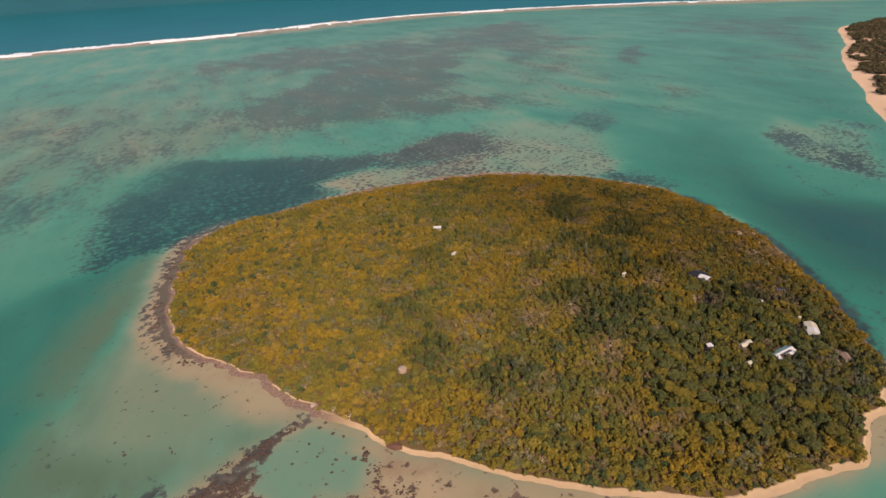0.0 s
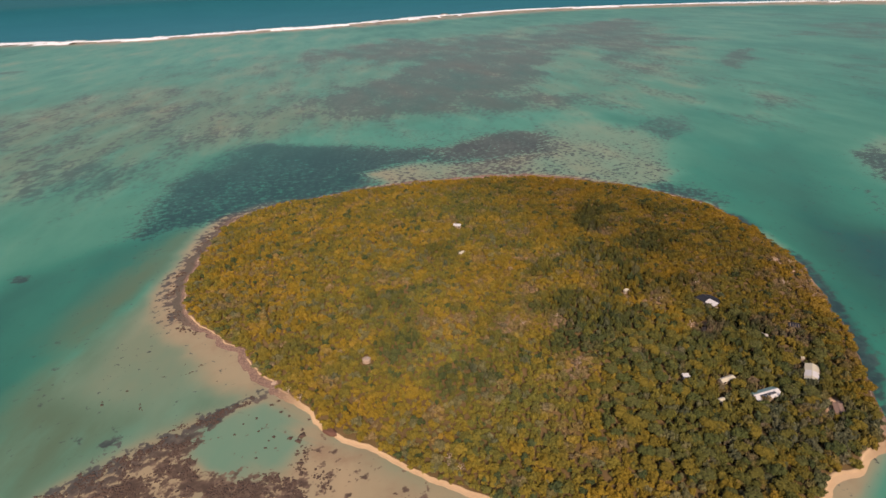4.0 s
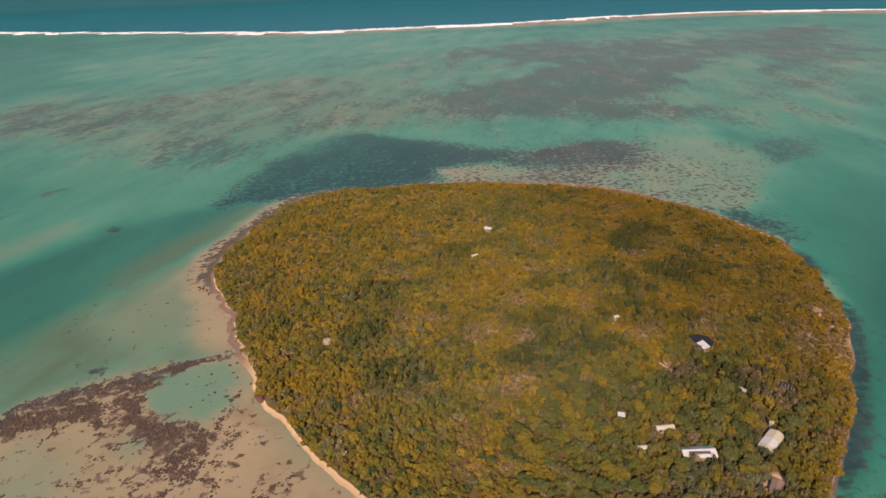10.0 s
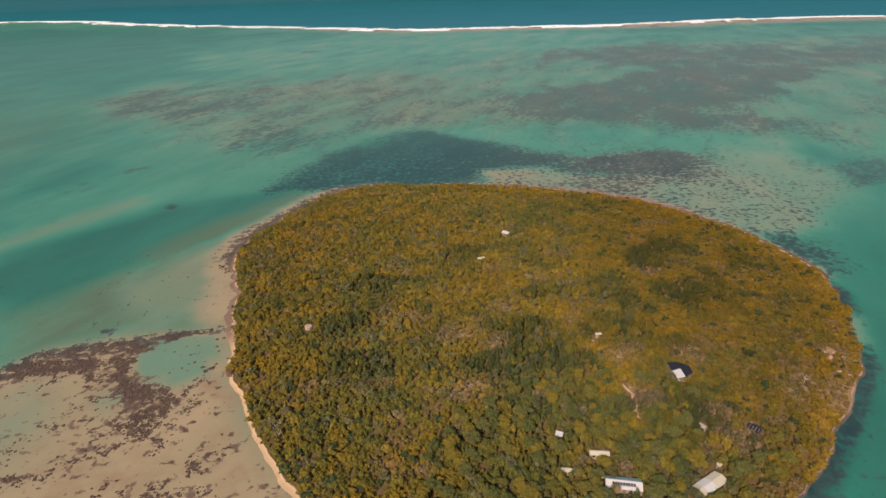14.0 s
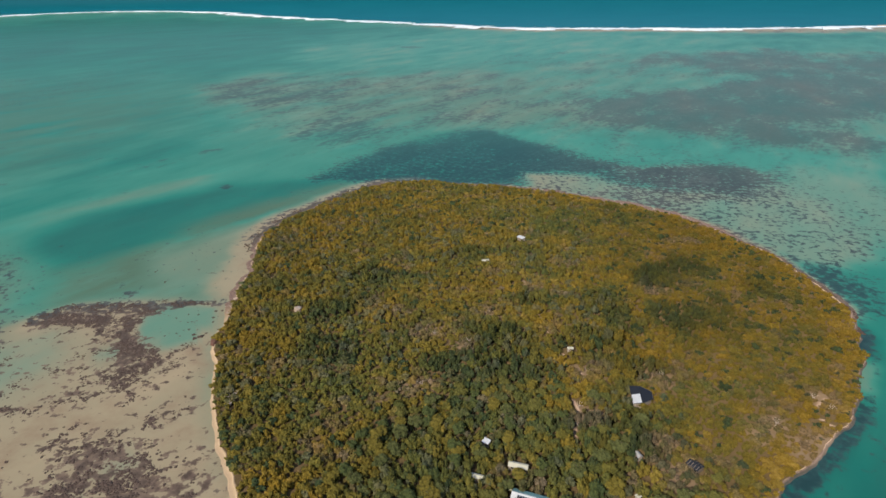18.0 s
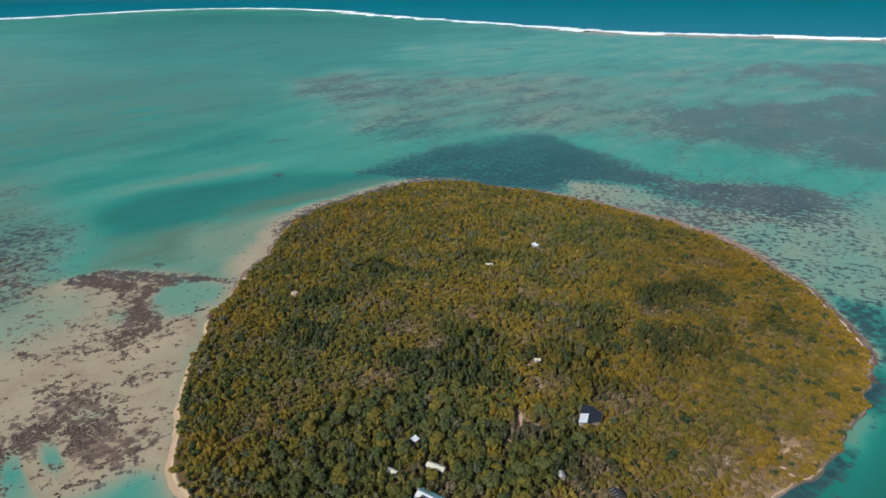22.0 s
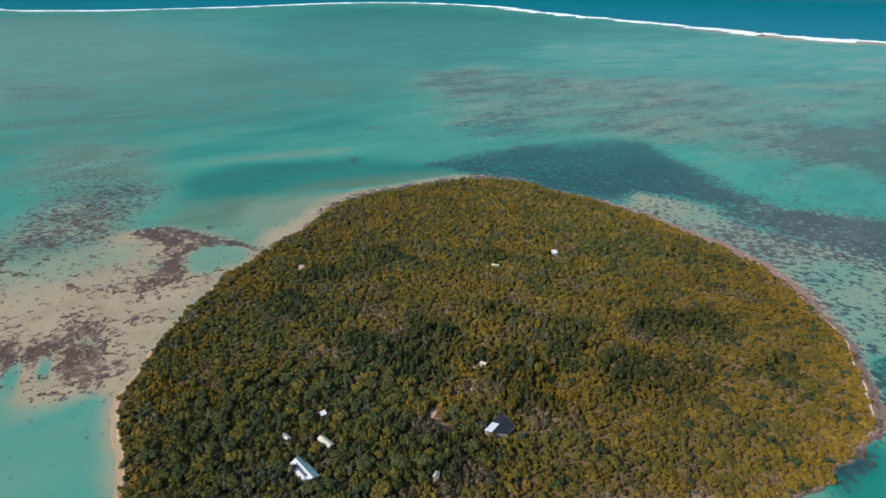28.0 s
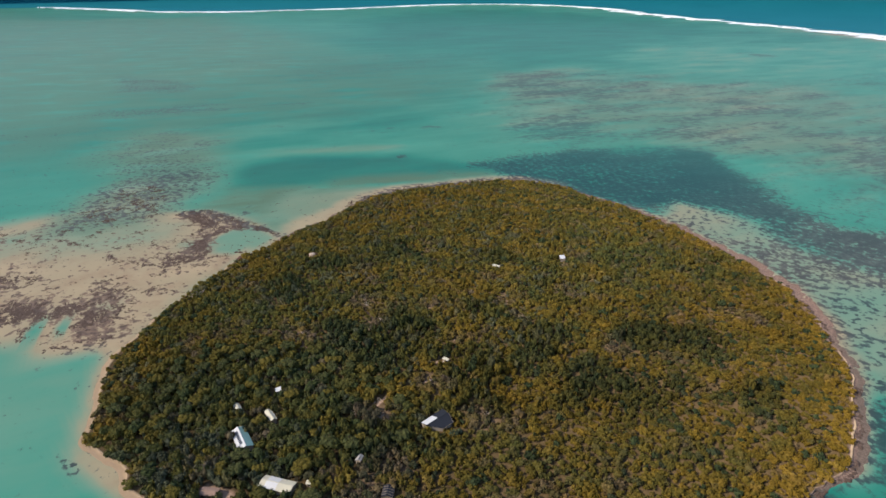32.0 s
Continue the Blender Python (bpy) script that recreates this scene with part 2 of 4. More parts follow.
M["cream_metal"] = plain("cream_roof_sheet", (0.50, 0.47, 0.36), (0.60, 0.57, 0.45), 1.2, 0.55)
M["grey_metal"] = plain("grey_roof_sheet", (0.30, 0.29, 0.28), (0.45, 0.43, 0.40), 1.2, 0.6)
M["rust_metal"] = plain("rusted_roof_sheet", (0.20, 0.125, 0.095), (0.36, 0.25, 0.20), 0.9, 0.8)
M["teal_metal"] = plain("teal_roof_sheet", (0.14, 0.28, 0.28), (0.20, 0.35, 0.34), 1.2, 0.5)
M["dark_roof"] = plain("dark_roof_sheet", (0.014, 0.017, 0.024), (0.028, 0.032, 0.043), 1.0, 0.75, spec=0.2)
M["wall"] = plain("painted_wall", (0.34, 0.28, 0.23), (0.44, 0.38, 0.31), 1.2, 0.85)
M["timber"] = plain("weathered_timber", (0.16, 0.12, 0.085), (0.28, 0.22, 0.16), 5, 0.85)
M["panel"] = plain("solar_cell", (0.050, 0.056, 0.070), (0.075, 0.082, 0.10), 3, 0.2, bump=0.0)
M["alu"] = plain("aluminium", (0.6, 0.6, 0.6), (0.7, 0.7, 0.7), 4, 0.35, 0.9, bump=0.0)
M["concrete"] = plain("pale_concrete", (0.36, 0.27, 0.20), (0.46, 0.36, 0.28), 2, 0.9)
M["glass"] = plain("dark_window", (0.02, 0.025, 0.03), (0.03, 0.035, 0.04), 3, 0.08, bump=0.0)
M["deadwood"] = plain("bleached_wood", (0.42, 0.33, 0.27), (0.58, 0.48, 0.40), 4, 0.9)


def part(name, me, material, parent=None, label=""):
    ob = new(name, me)
    if material and not me.materials:
        me.materials.append(material)
    if parent:
        ob.parent = parent
    return tagged(ob, label) if label else ob


# ---- sea ----
reef_line = [(2800, 300), (2600, 1000), (2350, 1550), (1850, 2080), (1300, 2190), (800, 2130), (420, 2160), (-50, 2230), (-300, 2400), (-900, 2900),
             (-1984, 3850), (-2750, 4700), (-3800, 5250), (-4420, 5000), (-4450, 4150), (-4050, 2900), (-3950, 2250), (-3900, 1700), (-4150, 1330), (-4700, 1250), (-5600, 1000)]
crest = curve(reef_line, 8)
lagoon = [tuple(p) for p in crest] + [(-5000, -5000), (2800, -5000)]

# island outline: distance from its middle, every 12 degrees from east
MID = (20.0, -65.0)
RADII = [163, 162, 161, 160, 160, 161, 161, 160, 160, 163, 170, 178, 187, 201, 203, 194, 186, 180, 174, 160,
         149, 146, 146, 148, 152, 156, 163, 172, 177, 177, 177, 175, 167, 159, 153, 153, 153, 154, 156, 159]


def shore(angle):
    a = np.mod(np.asarray(angle, float), 2 * math.pi) / (2 * math.pi) * len(RADII)
    i = np.floor(a).astype(int)
    t, r = a - i, np.array(RADII, float)
    n = len(r)
    p, q, s, u = r[(i - 1) % n], r[i % n], r[(i + 1) % n], r[(i + 2) % n]
    base = 0.5 * (2 * q + (s - p) * t + (2 * p - 5 * q + 4 * s - u) * t * t + (3 * q - p - 3 * s + u) * t ** 3)
    deg = np.degrees(np.asarray(angle, float)) % 360
    # the sandy south point juts out, with a small cove beside it
    point = 7.5 * np.exp(-((deg - 261.5) / 3.2) ** 2) - 2.5 * np.exp(-((deg - 268.0) / 3.0) ** 2)
    return base + point + 6.0 * (fbm(np.cos(angle) * 14, np.sin(angle) * 14, 1.0, 4, 5) - 0.5)


def to_shore(x, y):
    """How far a place lies inside the shore, along the line to the island's middle."""
    dx, dy = x - MID[0], y - MID[1]
    return shore(np.arctan2(dy, dx)) - np.sqrt(dx * dx + dy * dy)


flat_zone = [(-110, -99), (-152, -98), (-206, -110), (-257, -162), (-273, -228), (-330, -340), (-250, -420), (-180, -310), (-128, -280), (-100, -262), (-80, -246), (-74, -228), (-58, -222), (-80, -170), (-105, -130)]
pool_zone = [(-155, -129), (-158, -119), (-150, -109), (-139, -103), (-128, -104), (-122, -114), (-121, -125), (-123, -134), (-132, -141), (-143, -139)]
rubble_zone = [(-219, -126), (-209, -112), (-188, -107), (-169, -104), (-154, -103), (-148, -98), (-137, -101), (-127, -90), (-125, -103), (-136, -103), (-150, -109), (-158, -119), (-156, -129), (-148, -138), (-133, -142), (-129, -153), (-131, -165), (-129, -172), (-134, -173), (-141, -166), (-146, -154), (-158, -138), (-170, -129), (-185, -129), (-198, -130), (-208, -139)]
bar_rubble = [(-150, -109), (-154, -103), (-147, -99), (-137, -101), (-136, -103), (-144, -105)]
tail_rubble = [(-148, -153), (-156, -165), (-154, -174), (-159, -183), (-169, -193), (-164, -198), (-153, -190), (-144, -181), (-129, -172)]
west_water = [(-300, -140), (-284, -125), (-250, -105), (-232, -118), (-216, -145), (-200, -160), (-210, -185), (-262, -200)]
inner_flat = [(-221, -134), (-205, -133), (-169, -130), (-149, -151), (-156, -165), (-160, -176), (-172, -190), (-230, -190)]
south_rubble = [(-138, -202), (-133, -191), (-119, -190), (-97, -202), (-81, -208), (-75, -223), (-75, -229), (-76, -238), (-91, -246), (-120, -262), (-190, -290), (-200, -240), (-147, -218), (-130, -215)]
south_bar = [(-120, -226), (-113, -218), (-107, -215), (-101, -219), (-114, -229), (-115, -238), (-140, -252), (-150, -245), (-121, -234)]
south_pools = ([(-109, -231), (-105, -226), (-98, -232), (-103, -235)], [(-112, -242), (-106, -239), (-101, -242), (-104, -246)])
# weed beds, coral fields, sand bars and channels of the lagoon
grass_zone = [(-157, 106), (-148, 155), (-125, 222), (-85, 298), (-32, 322), (12, 272), (56, 235), (90, 197), (120, 186), (163, 199), (205, 197), (234, 172), (228, 145), (190, 109), (152, 112), (115, 130), (88, 133), (72, 154), (28, 152), (12, 120), (-22, 115), (-84, 113), (-120, 98)]
shore_dark = [(12, 134), (64, 112), (105, 127), (145, 124), (157, 94), (156, 64), (124, 65), (92, 79), (16, 100)]
grass_west = [(-164, 92), (-155, 130), (-138, 172), (-105, 209), (-61, 257), (-16, 242), (-24, 165), (-56, 124), (-92, 116), (-118, 102), (-150, 84)]
west_patch = [(-247, 296), (-230, 356), (-188, 362), (-152, 316), (-160, 236), (-198, 217), (-227, 236)]
reef_green = [(200, 140), (263, 191), (300, 170), (320, 110), (290, 60), (222, 7), (205, 60)]
reef_pale = [(30, 138), (64, 152), (96, 139), (136, 116), (178, 131), (217, 143), (235, 100), (222, 7), (203, 7), (185, 27), (156, 25), (134, 53), (100, 79), (60, 98)]
teal_strip = [(-17, 312), (28, 318), (120, 285), (210, 288), (336, 215), (303, 146), (239, 164), (203, 197), (166, 207), (115, 194), (88, 206), (50, 250), (8, 270)]
pale_strip = [(16, 152), (78, 153), (98, 128), (112, 88), (84, 90), (60, 102), (26, 112)]
reef_rim = [(96, 126), (152, 115), (182, 105), (200, 76), (191, 38), (165, 52), (132, 71), (98, 95)]
coral_mid = [(96, 478), (179, 610), (266, 641), (446, 819), (579, 839), (696, 743), (561, 545), (452, 438), (360, 355), (374, 314), (426, 287), (394, 244), (306, 262), (250, 318), (171, 354), (105, 378)]
coral_up = [(238, 1047), (577, 1319), (619, 1051), (804, 1169), (845, 962), (1076, 1200), (1338, 1325), (1497, 1192), (898, 589), (800, 566), (607, 374), (552, 371), (728, 584), (847, 777), (734, 780), (511, 829), (337, 852)]
green_gap = [(584, 611), (732, 725), (784, 697), (595, 434), (496, 284), (598, 286), (457, 143), (374, 170), (364, 245), (418, 276), (386, 346)]
mottled_zone = [(-535, 599), (-534, 667), (-505, 718), (-370, 640), (-316, 702), (-210, 720), (-108, 821), (-24, 784), (64, 658), (130, 478), (110, 352), (1, 350), (-59, 337), (-111, 376), (-174, 351), (-247, 375), (-336, 405), (-440, 478)]
mottled_dark = [(-517, 592), (-505, 697), (-404, 619), (-307, 658), (-275, 506), (-316, 446), (-410, 468)]
outer_field = [(-560, 560), (-520, 780), (-150, 900), (200, 1150), (1000, 1350), (1500, 1150), (1000, 600), (640, 300), (420, 200), (240, 250), (60, 300), (-20, 330), (-110, 300), (-180, 230), (-260, 220), (-330, 330)]
bright_zone = [(-640, 1420), (-483, 1287), (290, 1000), (600, 1674), (300, 2000), (-251, 2050)]
bright_west = [(-582, 1108), (-635, 1439), (-472, 1429), (-273, 1401), (-88, 1153), (-64, 870), (-186, 764), (-321, 988), (-398, 933)]
blue_far = [(-918, 669), (-1002, 984), (-810, 1154), (-818, 1898), (-687, 2147), (-1370, 2889), (-2938, 3813), (-3301, 3356), (-2596, 1885), (-1408, 866)]
blue_near = [(-1384, 2378), (-1056, 2174), (-772, 1679), (-644, 1087), (-606, 719), (-900, 900)]
streaks = ([(-785, 332), (-778, 445), (-768, 574), (-734, 672), (-688, 795), (-650, 736), (-687, 609), (-718, 515), (-728, 375), (-739, 292)],
           [(-667, -104), (-641, -21), (-588, 100), (-539, 190), (-510, 171), (-557, 75), (-612, -32), (-628, -114)],
           [(-820, 278), (-848, 418), (-840, 588), (-774, 814), (-727, 759), (-779, 535), (-778, 369), (-782, 256)])
channel_zone = [(-277, -58), (-295, -34), (-296, 6), (-260, 46), (-227, 84), (-182, 104), (-134, 110), (-149, 55), (-167, 9), (-205, -29), (-220, -64), (-242, -78)]
bar_zone = [(-334, -28), (-325, 9), (-301, 43), (-282, 84), (-256, 113), (-246, 97), (-265, 60), (-291, 19), (-310, -16)]
sand_west = [(-198, -55), (-173, -11), (-154, 28), (-138, 72), (-126, 92), (-110, 70), (-135, -4), (-132, -42), (-134, -76), (-167, -96)]
west_shallow = [(-100, 108), (-140, 100), (-172, 47), (-198, -4), (-208, -41), (-240, -80), (-215, -112), (-115, -98), (-130, -41), (-140, -15), (-120, 40)]
west_grass = [(-266, -195), (-280, -172), (-310, -144), (-335, -112), (-302, -70), (-275, -76), (-246, -110), (-258, -142), (-262, -170)]
west_specks = [(-400, -149), (-471, -83), (-493, -29), (-426, 6), (-317, -51), (-322, -79), (-335, -132)]
west_deep = [(-491, 92), (-568, 172), (-625, 282), (-531, 324), (-399, 282), (-320, 169), (-333, 91), (-379, 55)]
west_pale = [(-650, -150), (-1300, -300), (-3500, 100), (-3200, 1300), (-1500, 800), (-850, 350), (-760, 100)]
mauve_patches = ([(-995, 69), (-901, 130), (-764, 134), (-733, 79), (-812, 4)], [(-667, -47), (-616, 59), (-567, 75), (-569, 3), (-602, -70)])
shoal_zone = [(374, -49), (460, -38), (436, -78), (484, -82), (474, -128), (295, -170), (312, -132), (333, -92)]
shoal_line = [(307, -96), (266, -137), (240, -169), (230, -173), (255, -138), (298, -96)]
east_deep = [(364, 1), (332, -45), (244, -103), (228, -138), (250, -200), (270, -300), (120, -300), (113, -225), (129, -196), (156, -161), (185, -125), (244, -82)]
deep_teal = [(220, -10), (321, 15), (393, 1), (257, -103), (182, -135), (182, -123), (194, -76)]
coral_patches = ([(314, 121), (347, 136), (400, 142), (398, 116), (340, 74), (296, 66)], [(178, 96), (198, 96), (196, 59), (178, 43), (171, 74)],
                 [(180, 80), (196, 94), (205, 74), (196, 43), (182, 40), (177, 58)])
shore_weed = [(159, 35), (182, 14), (202, -7), (211, -34), (203, -62), (191, -59), (183, -34), (170, -4), (158, 17)]
reef_east = [(136, 81), (163, 100), (215, 90), (222, 20), (205, -12), (178, -12), (152, 38)]
purple_rim = [(88, 85), (120, 85), (149, 50), (167, 6), (181, -23), (181, -41), (170, -19), (153, 17), (143, 36), (111, 65)]
east_weed = [(179, -24), (190, -14), (200, -20), (198, -63), (186, -70)]
outer_flat = [(-264, -208), (-258, -178), (-216, -140), (-193, -120), (-166, -146), (-165, -167), (-175, -205), (-190, -227)]
south_spit = [(14, -238), (6, -244), (0, -250), (5, -259), (12, -261), (17, -253), (22, -245), (26, -238)]
spit_weed = [(-13, -256), (0, -255), (8, -254), (14, -259), (11, -263), (6, -258), (-2, -258)]
patch_far = [(770, 372), (945, 472), (982, 447), (844, 357), (726, 309)]
brown_far = [(1415, 625), (1623, 564), (1801, 400), (916, 77), (901, 124), (1055, 207), (1286, 400), (1219, 495)]
mottled_east = [(551, 398), (650, 364), (606, 227), (425, 82), (408, 39), (568, 127), (664, 238), (675, 327)]
specks_east = [(994, 320), (1080, 299), (983, 167), (686, 43), (624, 56), (768, 189)]
south_bay = [(-54, -231), (-58, -226), (-68, -222), (-75, -231), (-77, -240), (-92, -249), (-112, -262), (-150, -290), (-150, -340), (0, -340), (60, -260), (0, -250), (-40, -238)]

islet = [(1467, 210), (1397, 200), (1250, 150), (1104, 98), (1010, 78), (948, 57), (829, 12), (740, -22), (656, -58), (510, -118), (430, -175), (520, -270), (800, -330), (1300, -200), (1750, -20), (1720, 150), (1600, 200)]



def weedy(deg):
    """The south-east and east shore, where weed-dark rock drops straight into deeper water."""
    return smooth(277, 290, deg) * smooth(362, 350, deg)


def seabed(x, y):
    """Depth, coral cover, open ocean and brownness of the bottom at each place."""
    wx = x + 22 * (fbm(x, y, 45, 4, 11) - 0.5) + 0.15 * np.hypot(x, y) * (fbm(x * 1.7, y, 130, 4, 3) - 0.5)
    wy = y + 22 * (fbm(x, y, 45, 4, 12) - 0.5) + 0.15 * np.hypot(x, y) * (fbm(x * 1.7, y, 130, 4, 4) - 0.5)
    depth = 0.49 + 0.04 * smooth(-150, -400, x) * smooth(1200, 600, y) + 0.20 * (fbm(x * 1.5 - y * 0.5, y * 0.7, 420, 4, 21) - 0.5)
    coral = 0.04 + 0.28 * smooth(0.52, 0.75, fbm(x * 1.8 - 0.5 * y, y * 0.8, 300, 4, 22))
    brown = 0.42 + 0 * x
    murk = 0.10 + 0.45 * smooth(-330, -560, x) * smooth(900, 250, y)

    def zone(poly, soft, field, value, amount=1.0, warp=1.0):
        s = inside(poly, x + (wx - x) * warp, y + (wy - y) * warp)
        f = smooth(-soft, soft, s) * amount
        return field * (1 - f) + value * f

    depth = zone(blue_far, 160, depth, 0.62)
    depth = zone(blue_near, 120, depth, 0.62)
    depth = zone(bright_zone, 160, depth, 0.39)
    depth = zone(bright_west, 60, depth, 0.39)
    murk = zone(bright_zone, 160, murk, 0.0)
    depth = zone(outer_field, 110, depth, 0.37)
    coral = zone(outer_field, 120, coral, 0.30 + 0.5 * (fbm(x * 1.6, y * 0.7, 150, 4, 23) - 0.5))
    murk = zone(outer_field, 120, murk, 0.32)
    depth = zone(mottled_zone, 60, depth, 0.29)
    coral = zone(mottled_zone, 80, coral, 0.42)
    brown = zone(mottled_zone, 80, brown, 0.40)
    murk = zone(mottled_zone, 60, murk, 0.55)
    coral = zone(mottled_dark, 50, coral, 0.62)
    brown = zone(mottled_dark, 50, brown, 0.25)
    coral = zone(coral_up, 110, coral, 0.86 + 0.3 * (fbm(x, y, 120, 4, 62) - 0.5))
    depth = zone(coral_up, 70, depth, 0.34)
    brown = zone(coral_up, 70, brown, 0.60)
    coral = zone(coral_mid, 60, coral, 0.92 + 0.3 * (fbm(x, y, 70, 4, 65) - 0.5))
    depth = zone(coral_mid, 34, depth, 0.32)
    brown = zone(coral_mid, 34, brown, 0.50)
    coral = zone(green_gap, 45, coral, 0.28)
    depth = zone(green_gap, 34, depth, 0.36)
    coral = zone(mottled_east, 34, coral, 0.42)
    depth = zone(mottled_east, 34, depth, 0.36)
    coral = zone(brown_far, 70, coral, 0.62)
    brown = zone(brown_far, 70, brown, 0.75)
    coral = zone(specks_east, 50, coral, 0.36)
    coral = zone(patch_far, 20, coral, 0.92, warp=0.4)
    brown = zone(patch_far, 20, brown, 0.75, warp=0.4)
    for streak in streaks:
        depth = zone(streak, 16, depth, 0.60, 0.8, warp=0.4)
        coral = zone(streak, 16, coral, 0.34, warp=0.4)
    depth = zone(west_pale, 200, depth, 0.41)
    murk = zone(west_pale, 200, murk, 0.65)
    depth = zone(west_deep, 30, depth, 0.55, warp=0.6)
    for patch in mauve_patches:
        coral = zone(patch, 26, coral, 0.50, warp=0.5)
        brown = zone(patch, 26, brown, 0.55, warp=0.5)
    depth = zone(deep_teal, 40, depth, 0.60)
    depth = zone(shoal_zone, 14, depth, 0.33, warp=0.6)
    coral = zone(shoal_zone, 14, coral, 0.56 + 1.1 * (fbm(x * 0.6 + y * 0.8, (y * 0.6 - x * 0.8) * 3.0, 60, 3, 76) - 0.5), warp=0.6)
    brown = zone(shoal_zone, 14, brown, 0.22, warp=0.6)
    coral = zone(shoal_line, 6, coral, 0.40, warp=0.4)
    depth = zone(east_deep, 34, depth, 0.70 + 0.22 * smooth(-60, -170, y), warp=0.6)
    coral = zone(east_deep, 22, coral, 0.10)
    depth = zone(teal_strip, 12, depth, 0.38, warp=0.3)
    coral = zone(teal_strip, 14, coral, 0.27, warp=0.3)
    murk = zone(teal_strip, 14, murk, 0.0, warp=0.3)
    depth = zone(reef_green, 24, depth, 0.30, warp=0.5)
    coral = zone(reef_green, 24, coral, 0.30, warp=0.5)
    depth = zone(reef_pale, 18, depth, 0.225, warp=0.5)
    coral = zone(reef_pale, 24, coral, 0.43, warp=0.5)
    brown = zone(reef_pale, 14, brown, 0.46, warp=0.5)
    east = smooth(0, 150, x)
    depth = zone(grass_zone, 14, depth, 0.54 - 0.26 * east, warp=0.3)
    coral = zone(grass_zone, 20, coral, 0.78 + 0.14 * smooth(-120, -20, x) - 0.12 * east + 0.5 * (fbm(x * 0.7 + y * 0.7, (y - x) * 1.6, 30, 4, 75) - 0.5), warp=0.5)
    brown = zone(grass_zone, 10, brown, 0.06 + 0.58 * east, warp=0.3)
    depth = zone(grass_west, 18, depth, 0.56)
    coral = zone(grass_west, 36, coral, 0.76)
    brown = zone(grass_west, 16, brown, 0.04)
    coral = zone(west_patch, 40, coral, 0.60)
    brown = zone(west_patch, 26, brown, 0.15)
    depth = zone(pale_strip, 11, depth, 0.19, warp=0.4)
    coral = zone(pale_strip, 14, coral, 0.32, warp=0.4)
    coral = zone(reef_rim, 9, coral, 0.56, warp=0.3)
    brown = zone(reef_rim, 9, brown, 0.72, warp=0.3)
    depth = zone(reef_rim, 9, depth, 0.19, warp=0.3)
    coral = zone(shore_dark, 8, coral, 0.60, 0.4, warp=0.3)
    brown = zone(shore_dark, 8, brown, 0.75, warp=0.3)
    for patch in coral_patches:
        coral = zone(patch, 15, coral, 0.72, warp=0.4)
        brown = zone(patch, 9, brown, 0.34, warp=0.4)
    coral = zone(shore_weed, 14, coral, 0.54, warp=0.3)
    brown = zone(shore_weed, 8, brown, 0.12, warp=0.3)
    depth = zone(reef_east, 10, depth, 0.235, warp=0.3)
    coral = zone(reef_east, 12, coral, 0.35, warp=0.3)
    brown = zone(reef_east, 10, brown, 0.30, warp=0.3)
    coral = zone(purple_rim, 7, coral, 0.62, warp=0.3)
    brown = zone(purple_rim, 7, brown, 0.85, warp=0.3)
    coral = zone(east_weed, 8, coral, 0.70, warp=0.3)
    brown = zone(east_weed, 8, brown, 0.30, warp=0.3)
    depth = zone(west_shallow, 22, depth, 0.33)
    coral = zone(west_shallow, 22, coral, 0.06)
    murk = zone(west_shallow, 20, murk, 1.0)
    depth = zone(sand_west, 16, depth, 0.20, warp=0.4)
    murk = zone(sand_west, 12, murk, 0.40, warp=0.4)
    depth = zone(bar_zone, 12, depth, 0.30, 0.5, warp=0.5)
    murk = zone(bar_zone, 12, murk, 0.40, 0.8, warp=0.5)
    depth = zone(channel_zone, 18, depth, 0.64 + 0.08 * smooth(-190, -250, x), warp=0.6)
    coral = zone(channel_zone, 16, coral, 0.02)
    coral = zone(west_specks, 34, coral, 0.38)
    depth = zone(west_specks, 34, depth, 0.30)
    murk = zone(west_specks, 40, murk, 0.85)
    coral = zone(west_grass, 34, coral, 0.62)
    depth = zone(west_grass, 26, depth, 0.30)
    brown = zone(west_grass, 26, brown, 0.42)
    murk = zone(west_grass, 30, murk, 0.9)
    depth = zone(flat_zone, 10, depth, -0.03 + 0.30 * smooth(0.54, 0.80, fbm(x, y, 38, 4, 63)), warp=0.5)
    coral = zone(flat_zone, 14, coral, 0.10 + 0.30 * smooth(0.46, 0.72, fbm(x, y, 26, 3, 61)), warp=0.5)
    brown = zone(flat_zone, 14, brown, 1.0)
    depth = zone(outer_flat, 14, depth, 0.15, 0.85)
    coral = zone(outer_flat, 14, coral, 0.31, 0.85)
    murk = zone(flat_zone, 14, murk, 0.18)
    depth = zone(west_water, 16, depth, 0.22)
    coral = zone(west_water, 16, coral, 0.50)
    brown = zone(west_water, 16, brown, 0.70)
    murk = zone(west_water, 16, murk, 0.7)
    coral = zone(inner_flat, 10, coral, 0.26 + 0.5 * (fbm(x, y, 14, 3, 68) - 0.5), warp=0.4)
    coral = zone(rubble_zone, 3.5, coral, 0.70 + 0.8 * (fbm(x, y, 9, 3, 66) - 0.45), warp=0.25)
    coral = zone(tail_rubble, 4, coral, 0.50 + 0.8 * (fbm(x, y, 8, 3, 69) - 0.5), warp=0.3)
    coral = zone(bar_rubble, 2, coral, 1.0, warp=0.15)
    coral = zone(south_rubble, 9, coral, 0.54 + 0.9 * (fbm(x, y, 16, 3, 64) - 0.5), warp=0.5)
    coral = zone(south_bar, 4, coral, 0.85, warp=0.4)
    for pool in south_pools:
        depth = zone(pool, 1.5, depth, 0.38, warp=0.15)
        coral = zone(pool, 1.5, coral, 0.10, warp=0.15)
